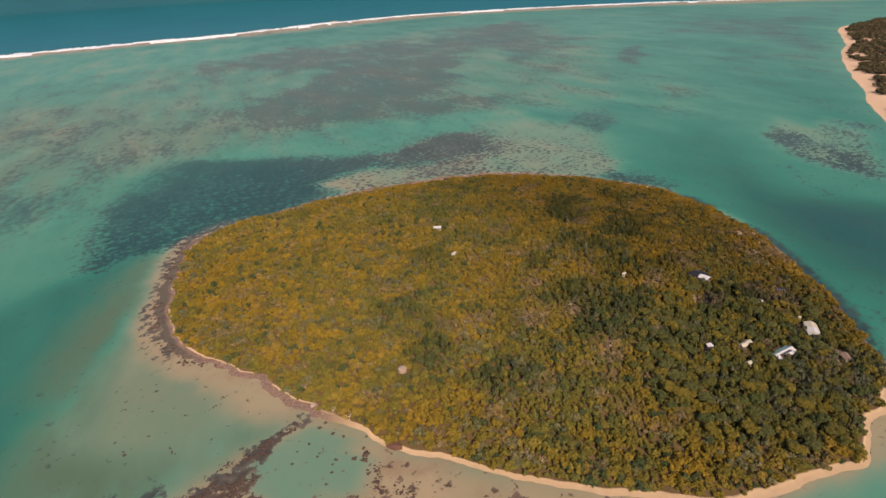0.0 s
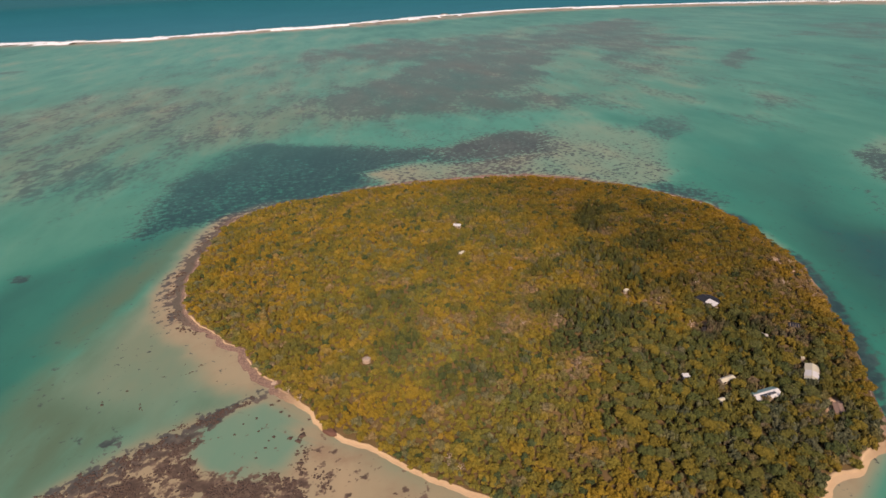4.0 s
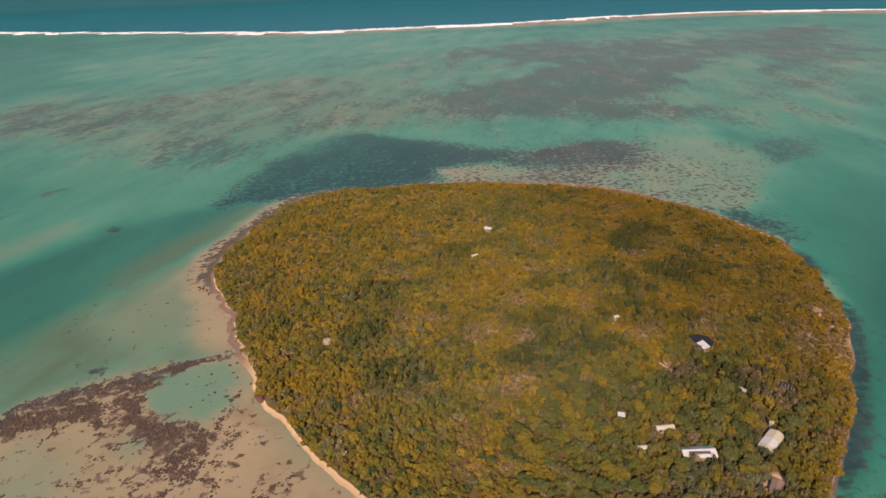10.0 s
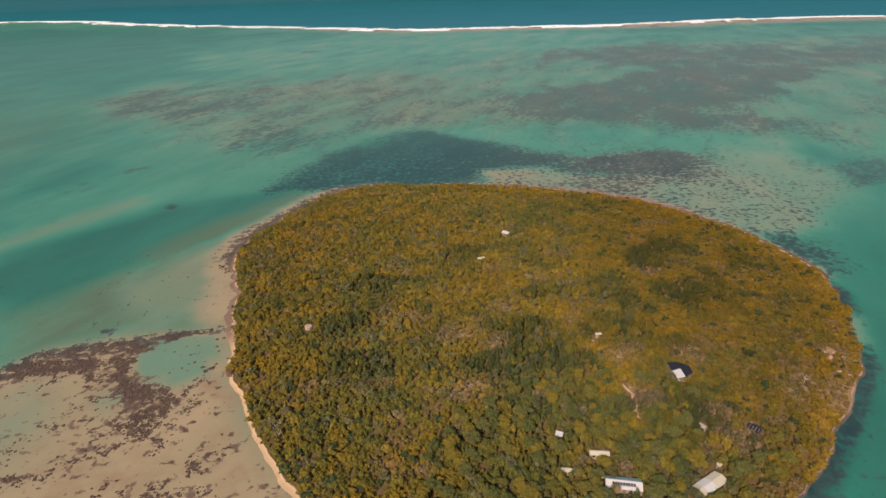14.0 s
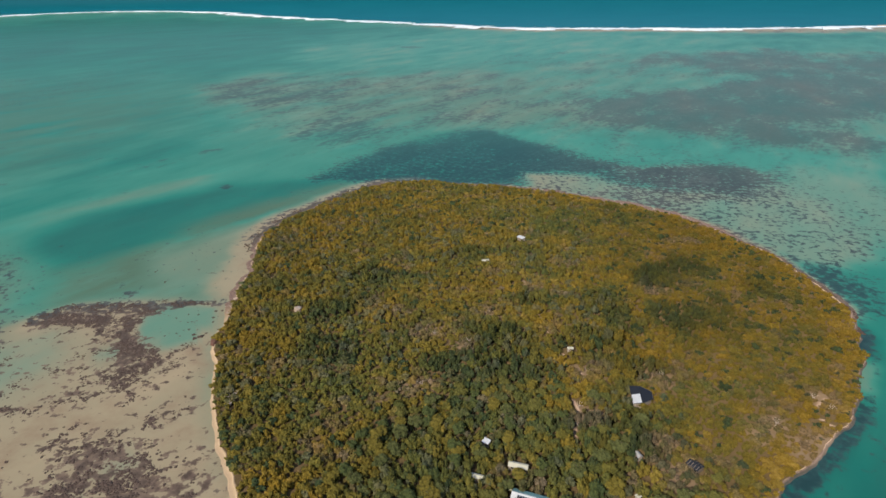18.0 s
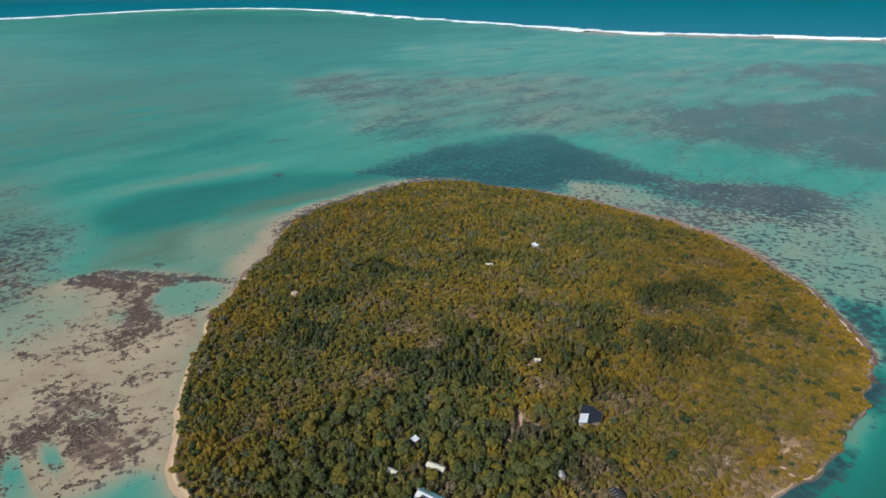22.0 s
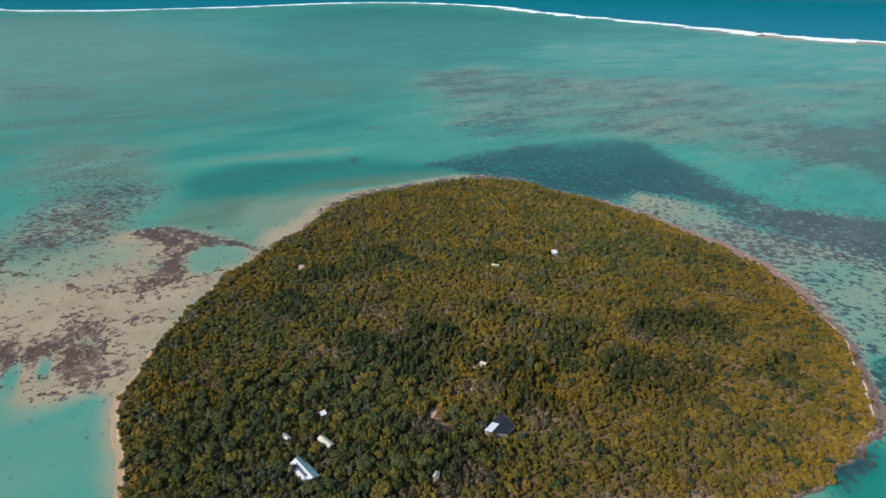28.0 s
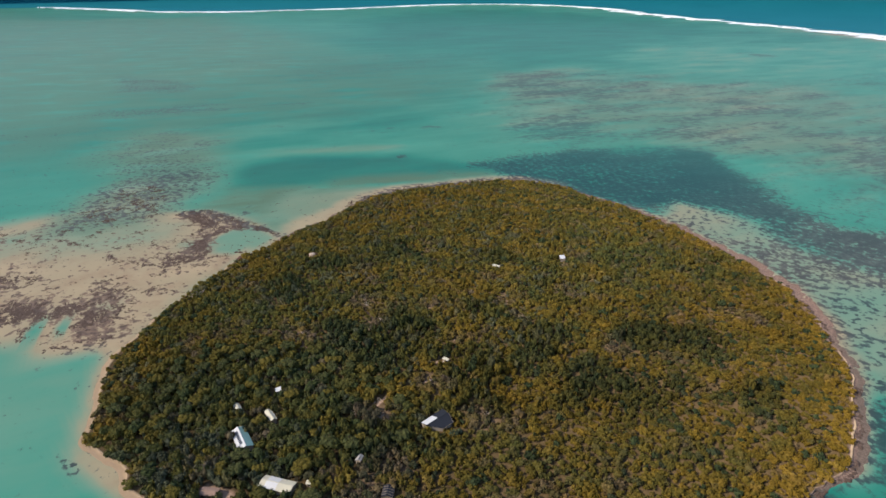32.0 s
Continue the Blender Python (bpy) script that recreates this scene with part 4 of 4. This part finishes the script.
def clump(lumps, leaves, size):
    """A bush in a unit circle: rounded masses with many small leaf sprays standing off them. Returns points, triangles and which are leaves."""
    v, f, soft, n = [], [], [], 0
    for k in range(lumps):
        a, d = rng.uniform(0, 6.28), (0 if k == 0 else rng.uniform(0.42, 0.78))
        c = np.array([math.cos(a) * d, math.sin(a) * d, rng.uniform(0.38, 0.6) if k == 0 else rng.uniform(0.25, 0.6)])
        r = np.array([1, 1, rng.uniform(0.7, 0.95)]) * (rng.uniform(0.26, 0.46) if k else 0.52)
        bv, bf = ICO, ICO_F
        v.append(c + bv * r * rng.uniform(0.62, 1.16, (len(bv), 1))), f.append(bf + n)
        soft.append(np.ones(len(bf), bool))
        n += len(bv)
        for _ in range(leaves if k == 0 else leaves // 2):
            w = rng.normal(size=3)
            w[2] = abs(w[2]) * 1.1 - 0.15
            w /= np.linalg.norm(w)
            p = c + w * r * rng.uniform(0.95, 1.12)
            w2 = w + rng.normal(size=3) * 0.5
            w2 /= np.linalg.norm(w2)
            s = np.cross(w2, rng.normal(size=3))
            s /= np.linalg.norm(s)
            u = np.cross(w2, s)
            q = size * rng.uniform(0.6, 1.3)
            v.append(np.array([p + s * q, p - s * q * 0.6 + u * q * 0.8, p - s * q * 0.6 - u * q * 0.8]))
            f.append(np.array([[n, n + 1, n + 2]]))
            soft.append(np.zeros(1, bool))
            n += 3
    return np.concatenate(v), np.concatenate(f), np.concatenate(soft)


BUSHES = [clump(4 + k % 4, 26, 0.19) for k in range(24)]


def village(x, y):
    return smooth(74, 24, np.hypot(x - 32, (y + 205) * 1.1))


def scatter(spacing, limit, margin=0.9):
    x, y = np.meshgrid(np.arange(-190, 230, spacing), np.arange(-275, 160, spacing * 0.87))
    x = x + (np.arange(x.shape[0]) % 2)[:, None] * spacing / 2
    x, y = x.ravel(), y.ravel()
    x, y = x + rng.uniform(-0.45, 0.45, x.shape) * spacing, y + rng.uniform(-0.45, 0.45, x.shape) * spacing
    ok = to_shore(x, y) > limit
    for line, r in TRACKS:
        ok &= off_track(line, x, y) > (r + 0.9 if r > 0.1 else 0.7)
    for hx, hy, turn, length, width in HOUSES:
        c, s = math.cos(radians(turn)), math.sin(radians(turn))
        u, w = (x - hx) * c + (y - hy) * s, -(x - hx) * s + (y - hy) * c
        gap = margin * (0.95 if length > 6 else 1.25)
        ok &= (np.abs(u) > length / 2 + gap) | (np.abs(w) > width / 2 + gap)
    return x[ok], y[ok]


def join_bushes(name, x, y, z, radius, height, look_rgb, kinds):
    vs, fs, cs, ss, n = [], [], [], [], 0
    for k in range(len(kinds)):
        sel = np.nonzero(np.arange(len(x)) % len(kinds) == k)[0]
        bv, bf, soft = kinds[k]
        a = rng.uniform(0, 6.28, len(sel))
        ca, sa = np.cos(a)[:, None], np.sin(a)[:, None]
        px = (bv[:, 0] * ca - bv[:, 1] * sa) * radius[sel, None] + x[sel, None]
        py = (bv[:, 0] * sa + bv[:, 1] * ca) * radius[sel, None] + y[sel, None]
        pz = bv[:, 2] * height[sel, None] + z[sel, None]
        vs.append(np.stack([px, py, pz], -1).reshape(-1, 3))
        fs.append((bf[None] + (np.arange(len(sel)) * len(bv))[:, None, None]).reshape(-1, 3) + n)
        cs.append(np.repeat(look_rgb[sel], len(bv), axis=0))
        ss.append(np.tile(soft, len(sel)))
        n += len(sel) * len(bv)
    me = fill_mesh(name, np.concatenate(vs), np.concatenate(fs))
    me.polygons.foreach_set("use_smooth", np.concatenate(ss))
    tint = np.concatenate(cs)
    paint(me, "leaf", tint[:, :4])
    paint(me, "ash", tint[:, 4])
    me.materials.append(M["leaf"])
    return new(name, me)


DARK = [(18, -125, 24), (28, -137, 14), (107, -90, 22), (94, -44, 15), (148, -47, 13), (112, -28, 14), (66, -82, 15), (67, -110, 12), (-11, -25, 13), (-66, -98, 14), (-57, -137, 15), (75, -129, 12), (60, -174, 18), (-60, -60, 12), (-9, -139, 9), (52, -117, 16), (124, -75, 15), (26, -81, 9)]
YELLOW = (70, -192, 4.5)
ASHEN = (34, -226)


def thicket(x, y):
    """Stands of taller, darker green shrub with deep gaps between the crowns."""
    local, dark = fbm(x, y, 10, 3, 52), 0 * x
    for cx, cy, r in DARK:
        dark = np.maximum(dark, smooth(r * 1.3, r * 0.3, np.hypot(x - cx, y - cy) + 18 * (local - 0.5)))
    return dark


def foliage_look(x, y):
    n = len(x)
    broad = fbm(x, y, 50, 3, 51)
    local = fbm(x, y, 10, 3, 52)
    dark, bare = thicket(x, y), 0 * x
    for cx, cy, r in BARE:
        bare = np.maximum(bare, 0.7 * smooth(r * 1.2, r * 0.3, np.hypot(x - cx, y - cy) + 14 * (local - 0.5)))
    bare = np.clip(bare + 0.55 * smooth(0.60, 0.74, fbm(x, y, 7, 3, 54)) * (1 - dark), 0, 0.8) * rng.uniform(0.2, 1.2, n)
    rim = smooth(16, 3, to_shore(x, y)) * smooth(40, 100, x)
    dry = np.clip(0.56 + 1.0 * (broad - 0.5) + 1.0 * (local - 0.5) + 0.30 * smooth(80, 165, x) + 0.4 * rim - 0.12 * smooth(50, -60, x) * smooth(-20, -140, y) - 0.34 * village(x, y) - 0.30 * dark + rng.normal(0, 0.10, n), 0, 1)
    dry = 0.16 + 0.78 * dry
    hue = np.clip(0.5 + 0.8 * (local - 0.5) + 0.2 * rim - 0.25 * dark - 0.2 * village(x, y) + rng.normal(0, 0.15, n), 0, 1)
    # shading by place put into the leaf colour: brighter westward, darker eastward
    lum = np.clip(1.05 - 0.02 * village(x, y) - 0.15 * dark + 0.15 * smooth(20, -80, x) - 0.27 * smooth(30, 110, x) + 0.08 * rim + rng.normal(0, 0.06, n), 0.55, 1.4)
    gold = smooth(YELLOW[2] * 1.2, YELLOW[2] * 0.6, np.hypot(x - YELLOW[0], y - YELLOW[1]) + 8 * (local - 0.5))
    hue, dry, lum, bare = hue + (0.8 - hue) * gold, dry + (0.55 - dry) * gold, lum + 0.22 * gold, bare * (1 - gold)
    deep = (rng.random(n) < 0.07) & (gold < 0.3)
    hue, dry, lum = np.where(deep, 0.1, hue), np.where(deep, 0.05, dry), np.where(deep, lum * 0.88, lum)
    # greyish small-leaved shrubs, in drifts and here and there
    ash = 0.8 * smooth(30, 12, np.hypot(x - ASHEN[0], (y - ASHEN[1]) * 1.4) + 24 * (local - 0.5)) * (rng.random(n) < 0.6) + 0.6 * (rng.random(n) < 0.06 + 0.22 * smooth(0.58, 0.70, fbm(x, y, 24, 3, 57)))
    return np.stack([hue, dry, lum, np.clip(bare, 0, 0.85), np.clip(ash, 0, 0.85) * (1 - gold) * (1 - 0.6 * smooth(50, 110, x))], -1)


def build_scrub():
    x, y = scatter(2.4, 0.3)
    inset = to_shore(x, y)
    radius = (0.95 + 1.7 * rng.random(len(x)) ** 2.0) * (1.05 - 0.05 * smooth(0, 12, inset))
    tall = (1.7 + 1.8 * fbm(x, y, 16, 3, 53) + 0.9 * village(x, y) - 0.8 * smooth(30, 130, x)) * (0.7 + 0.3 * smooth(0, 10, inset)) * (0.60 + 0.26 * radius)
    tall *= 1 + rng.uniform(-0.26, 0.30, len(x)) * (1 - 0.35 * smooth(30, 130, x))
    stand = thicket(x, y)
    tall *= 1 - 0.14 * smooth(50, -10, x) * (1 - village(x, y))
    tall *= 1 + stand * (0.30 + rng.uniform(-0.45, 0.75, len(x)))
    radius *= 1 - 0.10 * stand
    z = ground_z(x, y) - 0.15
    tint = foliage_look(x, y)
    tall, radius = tall * (1 - 0.3 * tint[:, 3]), radius * (1 - 0.08 * tint[:, 3])
    ob = join_bushes("scrub", x, y, z, radius, tall, tint, BUSHES)
    tagged(ob, "dense olive and ochre coastal scrub covering the island", "scrub", kind="stuff")


build_scrub()


# ---- single trees about the houses ----
def tree_kind(k):
    """A short trunk with limbs, and a wide uneven crown of leaf sprays."""
    t = tagged(new("tree"), "broad dark green tree shading the houses", "tree", "trees about the houses")
    bm = bmesh.new()
    h = 3.6 + 0.5 * k

    def limb(p, q, r0, r1):
        p, q = Vector(p), Vector(q)
        m = (q - p).to_track_quat("Z", "Y").to_matrix()
        ring = [[bm.verts.new(o + m @ Vector((math.cos(a) * r, math.sin(a) * r, 0))) for a in [6.283 * i / 6 for i in range(6)]] for o, r in ((p, r0), (q, r1))]
        for i in range(6):
            bm.faces.new((ring[0][i], ring[0][(i + 1) % 6], ring[1][(i + 1) % 6], ring[1][i]))
    limb((0, 0, -0.3), (0.1, 0.05, h * 0.45), 0.2, 0.13)
    for i in range(5):
        a = 6.283 * i / 5 + k
        limb((0.1, 0.05, h * 0.42), (math.cos(a) * 1.3, math.sin(a) * 1.3, h * 0.75), 0.1, 0.03)
    me = bpy.data.meshes.new("trunk")
    bm.to_mesh(me)
    bm.free()
    part("trunk", me, M["bark"], t)
    v, f, soft = clump(12, 90, 0.14)
    v = v * np.array([2.2 + 0.2 * k, 2.3 + 0.1 * k, 2.3]) + np.array([0, 0, h * 0.42])
    cm = fill_mesh("crown", v, f)
    cm.polygons.foreach_set("use_smooth", soft)
    n = len(v)
    shade = [(0.34, 0.22, 1.0, 0.0), (0.46, 0.32, 1.05, 0.05), (0.26, 0.08, 1.0, 0.0), (0.52, 0.52, 1.05, 0.0), (0.38, 0.16, 1.0, 0.15)][k]
    paint(cm, "leaf", np.tile(np.array([*shade[:3], 0.0]), (n, 1)))
    paint(cm, "ash", np.full(n, shade[3]))
    part("crown", cm, M["leaf"], t)
    return t


def plant_trees():
    kinds = [tree_kind(k) for k in range(5)]
    x, y = scatter(6.0, 6.0, 2.6)
    clear = np.min([np.hypot(x - cx, y - cy) - r for cx, cy, r in BARE + [YELLOW]], axis=0) > 0
    pick = np.nonzero((village(x, y) > 0.12) & clear)[0]
    z = ground_z(x, y)
    for c, i in enumerate(pick):
        size = rng.uniform(0.62, 1.12) if c > 4 else 1.0
        m = pose(float(x[i]), float(y[i]), float(z[i]), 0, 0, rng.uniform(0, 360)) @ Matrix.Diagonal((size, size, size, 1))
        if c < 5:
            kinds[c].matrix_world = m
        else:
            copy_thing(kinds[c % 5], m)


plant_trees()


# ---- coral rubble on the flats ----
def dome_kinds():
    kinds = []
    for k in range(6):
        v = ICO * rng.uniform(0.7, 1.2, (12, 1))
        kinds.append((v, ICO_F, np.ones(20, bool)))
    return kinds


def build_rubble():
    n = 160000
    x, y = rng.uniform(-300, -40, n), rng.uniform(-300, -60, n)
    bed, silt = seabed(x, y)
    out = to_shore(x, y)
    patch = 0.5 * fbm(x, y, 9, 4, 71) + 0.5 * fbm(x, y, 2.6, 3, 73)
    keep = (out < -9) & (bed[:, 0] < 0.25) & (patch + 0.46 * bed[:, 1] > 0.80 + rng.normal(0, 0.04, n))
    x, y = x[keep][:22000], y[keep][:22000]
    m = len(x)
    size = rng.uniform(0.15, 0.6, m) * rng.uniform(0.6, 1.2, m)
    lift = rng.uniform(0.05, 0.2, m)
    return x, y, size, lift


def place_rubble():
    x, y, size, lift = build_rubble()
    # loose blocks on the rock ledges
    a = rng.uniform(0, 2 * math.pi, 2600)
    deg = np.degrees(a)
    r = shore(a) + rng.uniform(1, np.where((deg > 125) & (deg < 172), 10, 2.8), 2600)
    ok = ((deg > 125) & (deg < 172) | (deg < 75) | (deg > 352)) & (fbm(np.cos(a) * r, np.sin(a) * r, 8, 3, 72) > 0.5)
    x, y = np.r_[x, MID[0] + (r * np.cos(a))[ok]], np.r_[y, MID[1] + (r * np.sin(a))[ok]]
    size, lift = np.r_[size, rng.uniform(0.3, 0.9, ok.sum())], np.r_[lift, rng.uniform(0.25, 0.6, ok.sum())]
    vs, fs, nn = [], [], 0
    kinds = dome_kinds()
    for k in range(6):
        sel = np.arange(k, len(x), 6)
        v = kinds[k][0]
        t = rng.uniform(0, 6.28, len(sel))
        px = (v[:, 0] * np.cos(t)[:, None] * 1.4 - v[:, 1] * np.sin(t)[:, None]) * size[sel, None] + x[sel, None]
        py = (v[:, 0] * np.sin(t)[:, None] * 1.4 + v[:, 1] * np.cos(t)[:, None]) * size[sel, None] + y[sel, None]
        pz = v[:, 2] * lift[sel, None] + 0.02
        vs.append(np.stack([px, py, pz], -1).reshape(-1, 3))
        fs.append((ICO_F[None] + (np.arange(len(sel)) * 12)[:, None, None]).reshape(-1, 3) + nn)
        nn += len(sel) * 12
    me = fill_mesh("coral_rubble", np.concatenate(vs), np.concatenate(fs))
    me.materials.append(M["coral"])
    tagged(new("coral_rubble", me), "dark brown coral blocks strewn over the tidal flat", "coral rubble", kind="stuff")


place_rubble()


# ---- far shore and reef rock ----
def build_far_shore():
    line = curve(islet, 12, closed=True)
    d = np.roll(line, -1, 0) - np.roll(line, 1, 0)
    d /= np.linalg.norm(d, axis=1)[:, None]
    inward = np.stack([d[:, 1], -d[:, 0]], -1)
    if inside(islet, line[:1, 0] + 20 * inward[:1, 0], line[:1, 1] + 20 * inward[:1, 1])[0] < 0:
        inward = -inward
    n, mid = len(line), line.mean(0)
    wave = 10 * (fbm(line[:, 0], line[:, 1], 60, 3, 81) - 0.5)
    rows, cov = [], []
    for off, z in ((-8, -0.6), (0, 0.2), (8, 0.9), (18, 1.6), (30, 2.0)):
        p = line + inward * (off + wave)[:, None]
        rows.append(np.stack([p[:, 0], p[:, 1], 0 * wave + z], -1))
        cov.append(np.tile([1.0, 0, 0.7, 0], (n, 1)))
    ring = rows[-1]
    for k in (0.9, 0.6, 0.3, 0.02):
        p = mid + (ring[:, :2] - mid) * k
        rows.append(np.stack([p[:, 0], p[:, 1], 0 * wave + 2.4], -1))
        cov.append(np.tile([0.3, 0, 0.4, 0], (n, 1)))
    me = grid_mesh("far_shore", np.stack(rows), len(rows), n, wrap=True)
    paint(me, "cover", np.concatenate(cov))
    me.materials.append(M["land"])
    tagged(new("far_shore", me), "low wooded island with a white sand beach far off", "island", kind="structure")
    m = 9000
    x, y = rng.uniform(420, 1760, m), rng.uniform(-340, 220, m)
    s = inside(islet, x, y)
    edge = 13 + 22 * (fbm(x, y, 45, 3, 83) - 0.5)
    ok = (s > edge) & ((s > 70) | (fbm(x, y, 38, 3, 82) > 0.36))
    # two sandy clearings behind the beach
    for cx, cy, rad in ((1155, 89, 24), (1021, 34, 15)):
        ok &= np.hypot(x - cx, (y - cy) * 1.3) > rad
    x, y = x[ok], y[ok]
    lk = foliage_look(x, y)
    lk[:, 0], lk[:, 1], lk[:, 2], lk[:, 3] = 0.15, 0.2, rng.uniform(0.6, 0.9, len(x)), 0.45
    ob = join_bushes("far_wood", x, y, 0 * x + 1.8, rng.uniform(5, 9, len(x)), rng.uniform(4, 8, len(x)), lk, BUSHES)
    tagged(ob, "dark coastal wood on the far island", "wood", kind="stuff")


build_far_shore()
v = ICO * rng.uniform(0.8, 1.15, (12, 1)) * np.array([26, 9, 3.2]) + np.array([0, 0, 0.6])
rock = new("reef_rock", fill_mesh("reef_rock", v, ICO_F))
rock.data.materials.append(M["reefrock"])
rock.matrix_world = pose(1330, 2285, 0, 0, 0, -25)
tagged(rock, "brown reef rock standing out beyond the surf", "rock")


# ---- shore rocks and dead shrubs ----
def boulder(label, x, y, turn, size, material):
    v = ICO * rng.uniform(0.78, 1.12, (12, 1))
    v = np.sign(v) * np.abs(v) ** 0.7 * np.array(size) / 2
    ob = new("boulder", fill_mesh("boulder", v, ICO_F, soft=False))
    ob.data.materials.append(M[material])
    ob.matrix_world = pose(x, y, float(max(ground_z(np.array([x]), np.array([y]))[0] if to_shore(np.array([x]), np.array([y]))[0] > 0 else 0.1, 0.1)) + size[2] * 0.22, 0, 0, turn)
    return tagged(ob, label, "rock")


boulder("dark reddish-brown block of rock at the water's edge", -113.0, -135.0, 118, (7.5, 3.6, 2.4), "red_rock")
for deg, turn, q in ((152, 20, 2.2), (143, 70, 1.8), (192, 10, 2.0), (52, 40, 1.6), (38, 15, 1.4), (66, 60, 1.5), (24, 80, 1.5)):
    r = float(shore(np.array([radians(deg)]))[0]) + 0.8
    boulder("pale limestone boulder lying on the shore ledge", MID[0] + r * math.cos(radians(deg)), MID[1] + r * math.sin(radians(deg)), turn, (q * 1.5, q, q * 0.8), "limestone")


def coral_head(x, y, turn, size):
    """A low knobbly head of coral: a rounded mass with smaller knobs on it."""
    v, f, n = [], [], 0
    for k in range(5):
        a, d = 1.3 * k + turn, (0.0 if k == 0 else 0.62)
        c = np.array([math.cos(a) * d, math.sin(a) * d * 0.8, 0.0])
        r = np.array([0.7, 0.55, 0.20]) * (1.0 if k == 0 else 0.55)
        v.append((c + ICO * rng.uniform(0.75, 1.15, (12, 1)) * r) * size), f.append(ICO_F + n)
        n += 12
    ob = new("coral_head", fill_mesh("coral_head", np.concatenate(v), np.concatenate(f)))
    ob.data.materials.append(M["coral"])
    ob.matrix_world = pose(x, y, 0.06 * size, 0, 0, math.degrees(turn))
    return tagged(ob, "dark brown coral head standing in the shallow tide pool", "coral", "coral heads in the tide pool")


for c, (x, y, size) in enumerate(((-143, -117, 0.8), (-135, -120, 0.7), (-131, -126, 0.9), (-133, -127, 0.6), (-125, -114, 1.0), (-123, -118, 0.9), (-127, -108, 1.1), (-124, -107, 1.0), (-122, -131, 1.9), (-124, -133, 1.6), (-126, -130, 1.3),
                                  (-117, -124, 0.8), (-134, -112.5, 0.8), (-139, -113, 0.6), (-139, -133, 0.7), (-121, -128, 1.0))):
    coral_head(x, y, 0.9 * c, size)


def dead_shrub():
    """A bleached stem with forked bare branches."""
    t = tagged(new("dead_shrub"), "leafless bleached shrub with forked bare branches", "shrub", "dead shrubs")
    part("stem", tube("stem", (0, 0, -0.2), (0.2, 0.1, 1.2), 0.12, 0.08, 6), M["deadwood"], t)
    for k in range(7):
        a = 6.283 * k / 7
        out = 1.3 + 0.5 * math.sin(3.7 * k)
        tip = (math.cos(a) * out, math.sin(a) * out, 2.4 + 0.5 * math.cos(5.1 * k))
        b = part("branch", tube("branch", (0.2, 0.1, 1.1), tip, 0.07, 0.03, 5), M["deadwood"], t)
        part("twig", tube("twig", (tip[0] * 0.7, tip[1] * 0.7, 1.1 + (tip[2] - 1.1) * 0.7), (tip[0] + 0.5 * math.sin(a), tip[1] - 0.5 * math.cos(a), tip[2] - 0.1), 0.03, 0.012, 4), M["deadwood"], b)
    return t


first = dead_shrub()
for c, (x, y) in enumerate(((-85.5, -173.5), (-83.5, -171), (-82.5, -177), (49.5, -160), (56, -164.5), (48.5, -171), (53.5, -166.5), (58, -166), (-117, -113), (-119.5, -106), (142, -148), (138, -142), (119, -159), (-13, -118), (3, -122), (-12, -155), (54, -138), (83, -136))):
    m = pose(x, y, float(ground_z(np.array([x]), np.array([y]))[0]) + 0.05, 0, 0, 47.0 * c)
    if c == 0:
        first.matrix_world = m
    else:
        copy_thing(first, m)
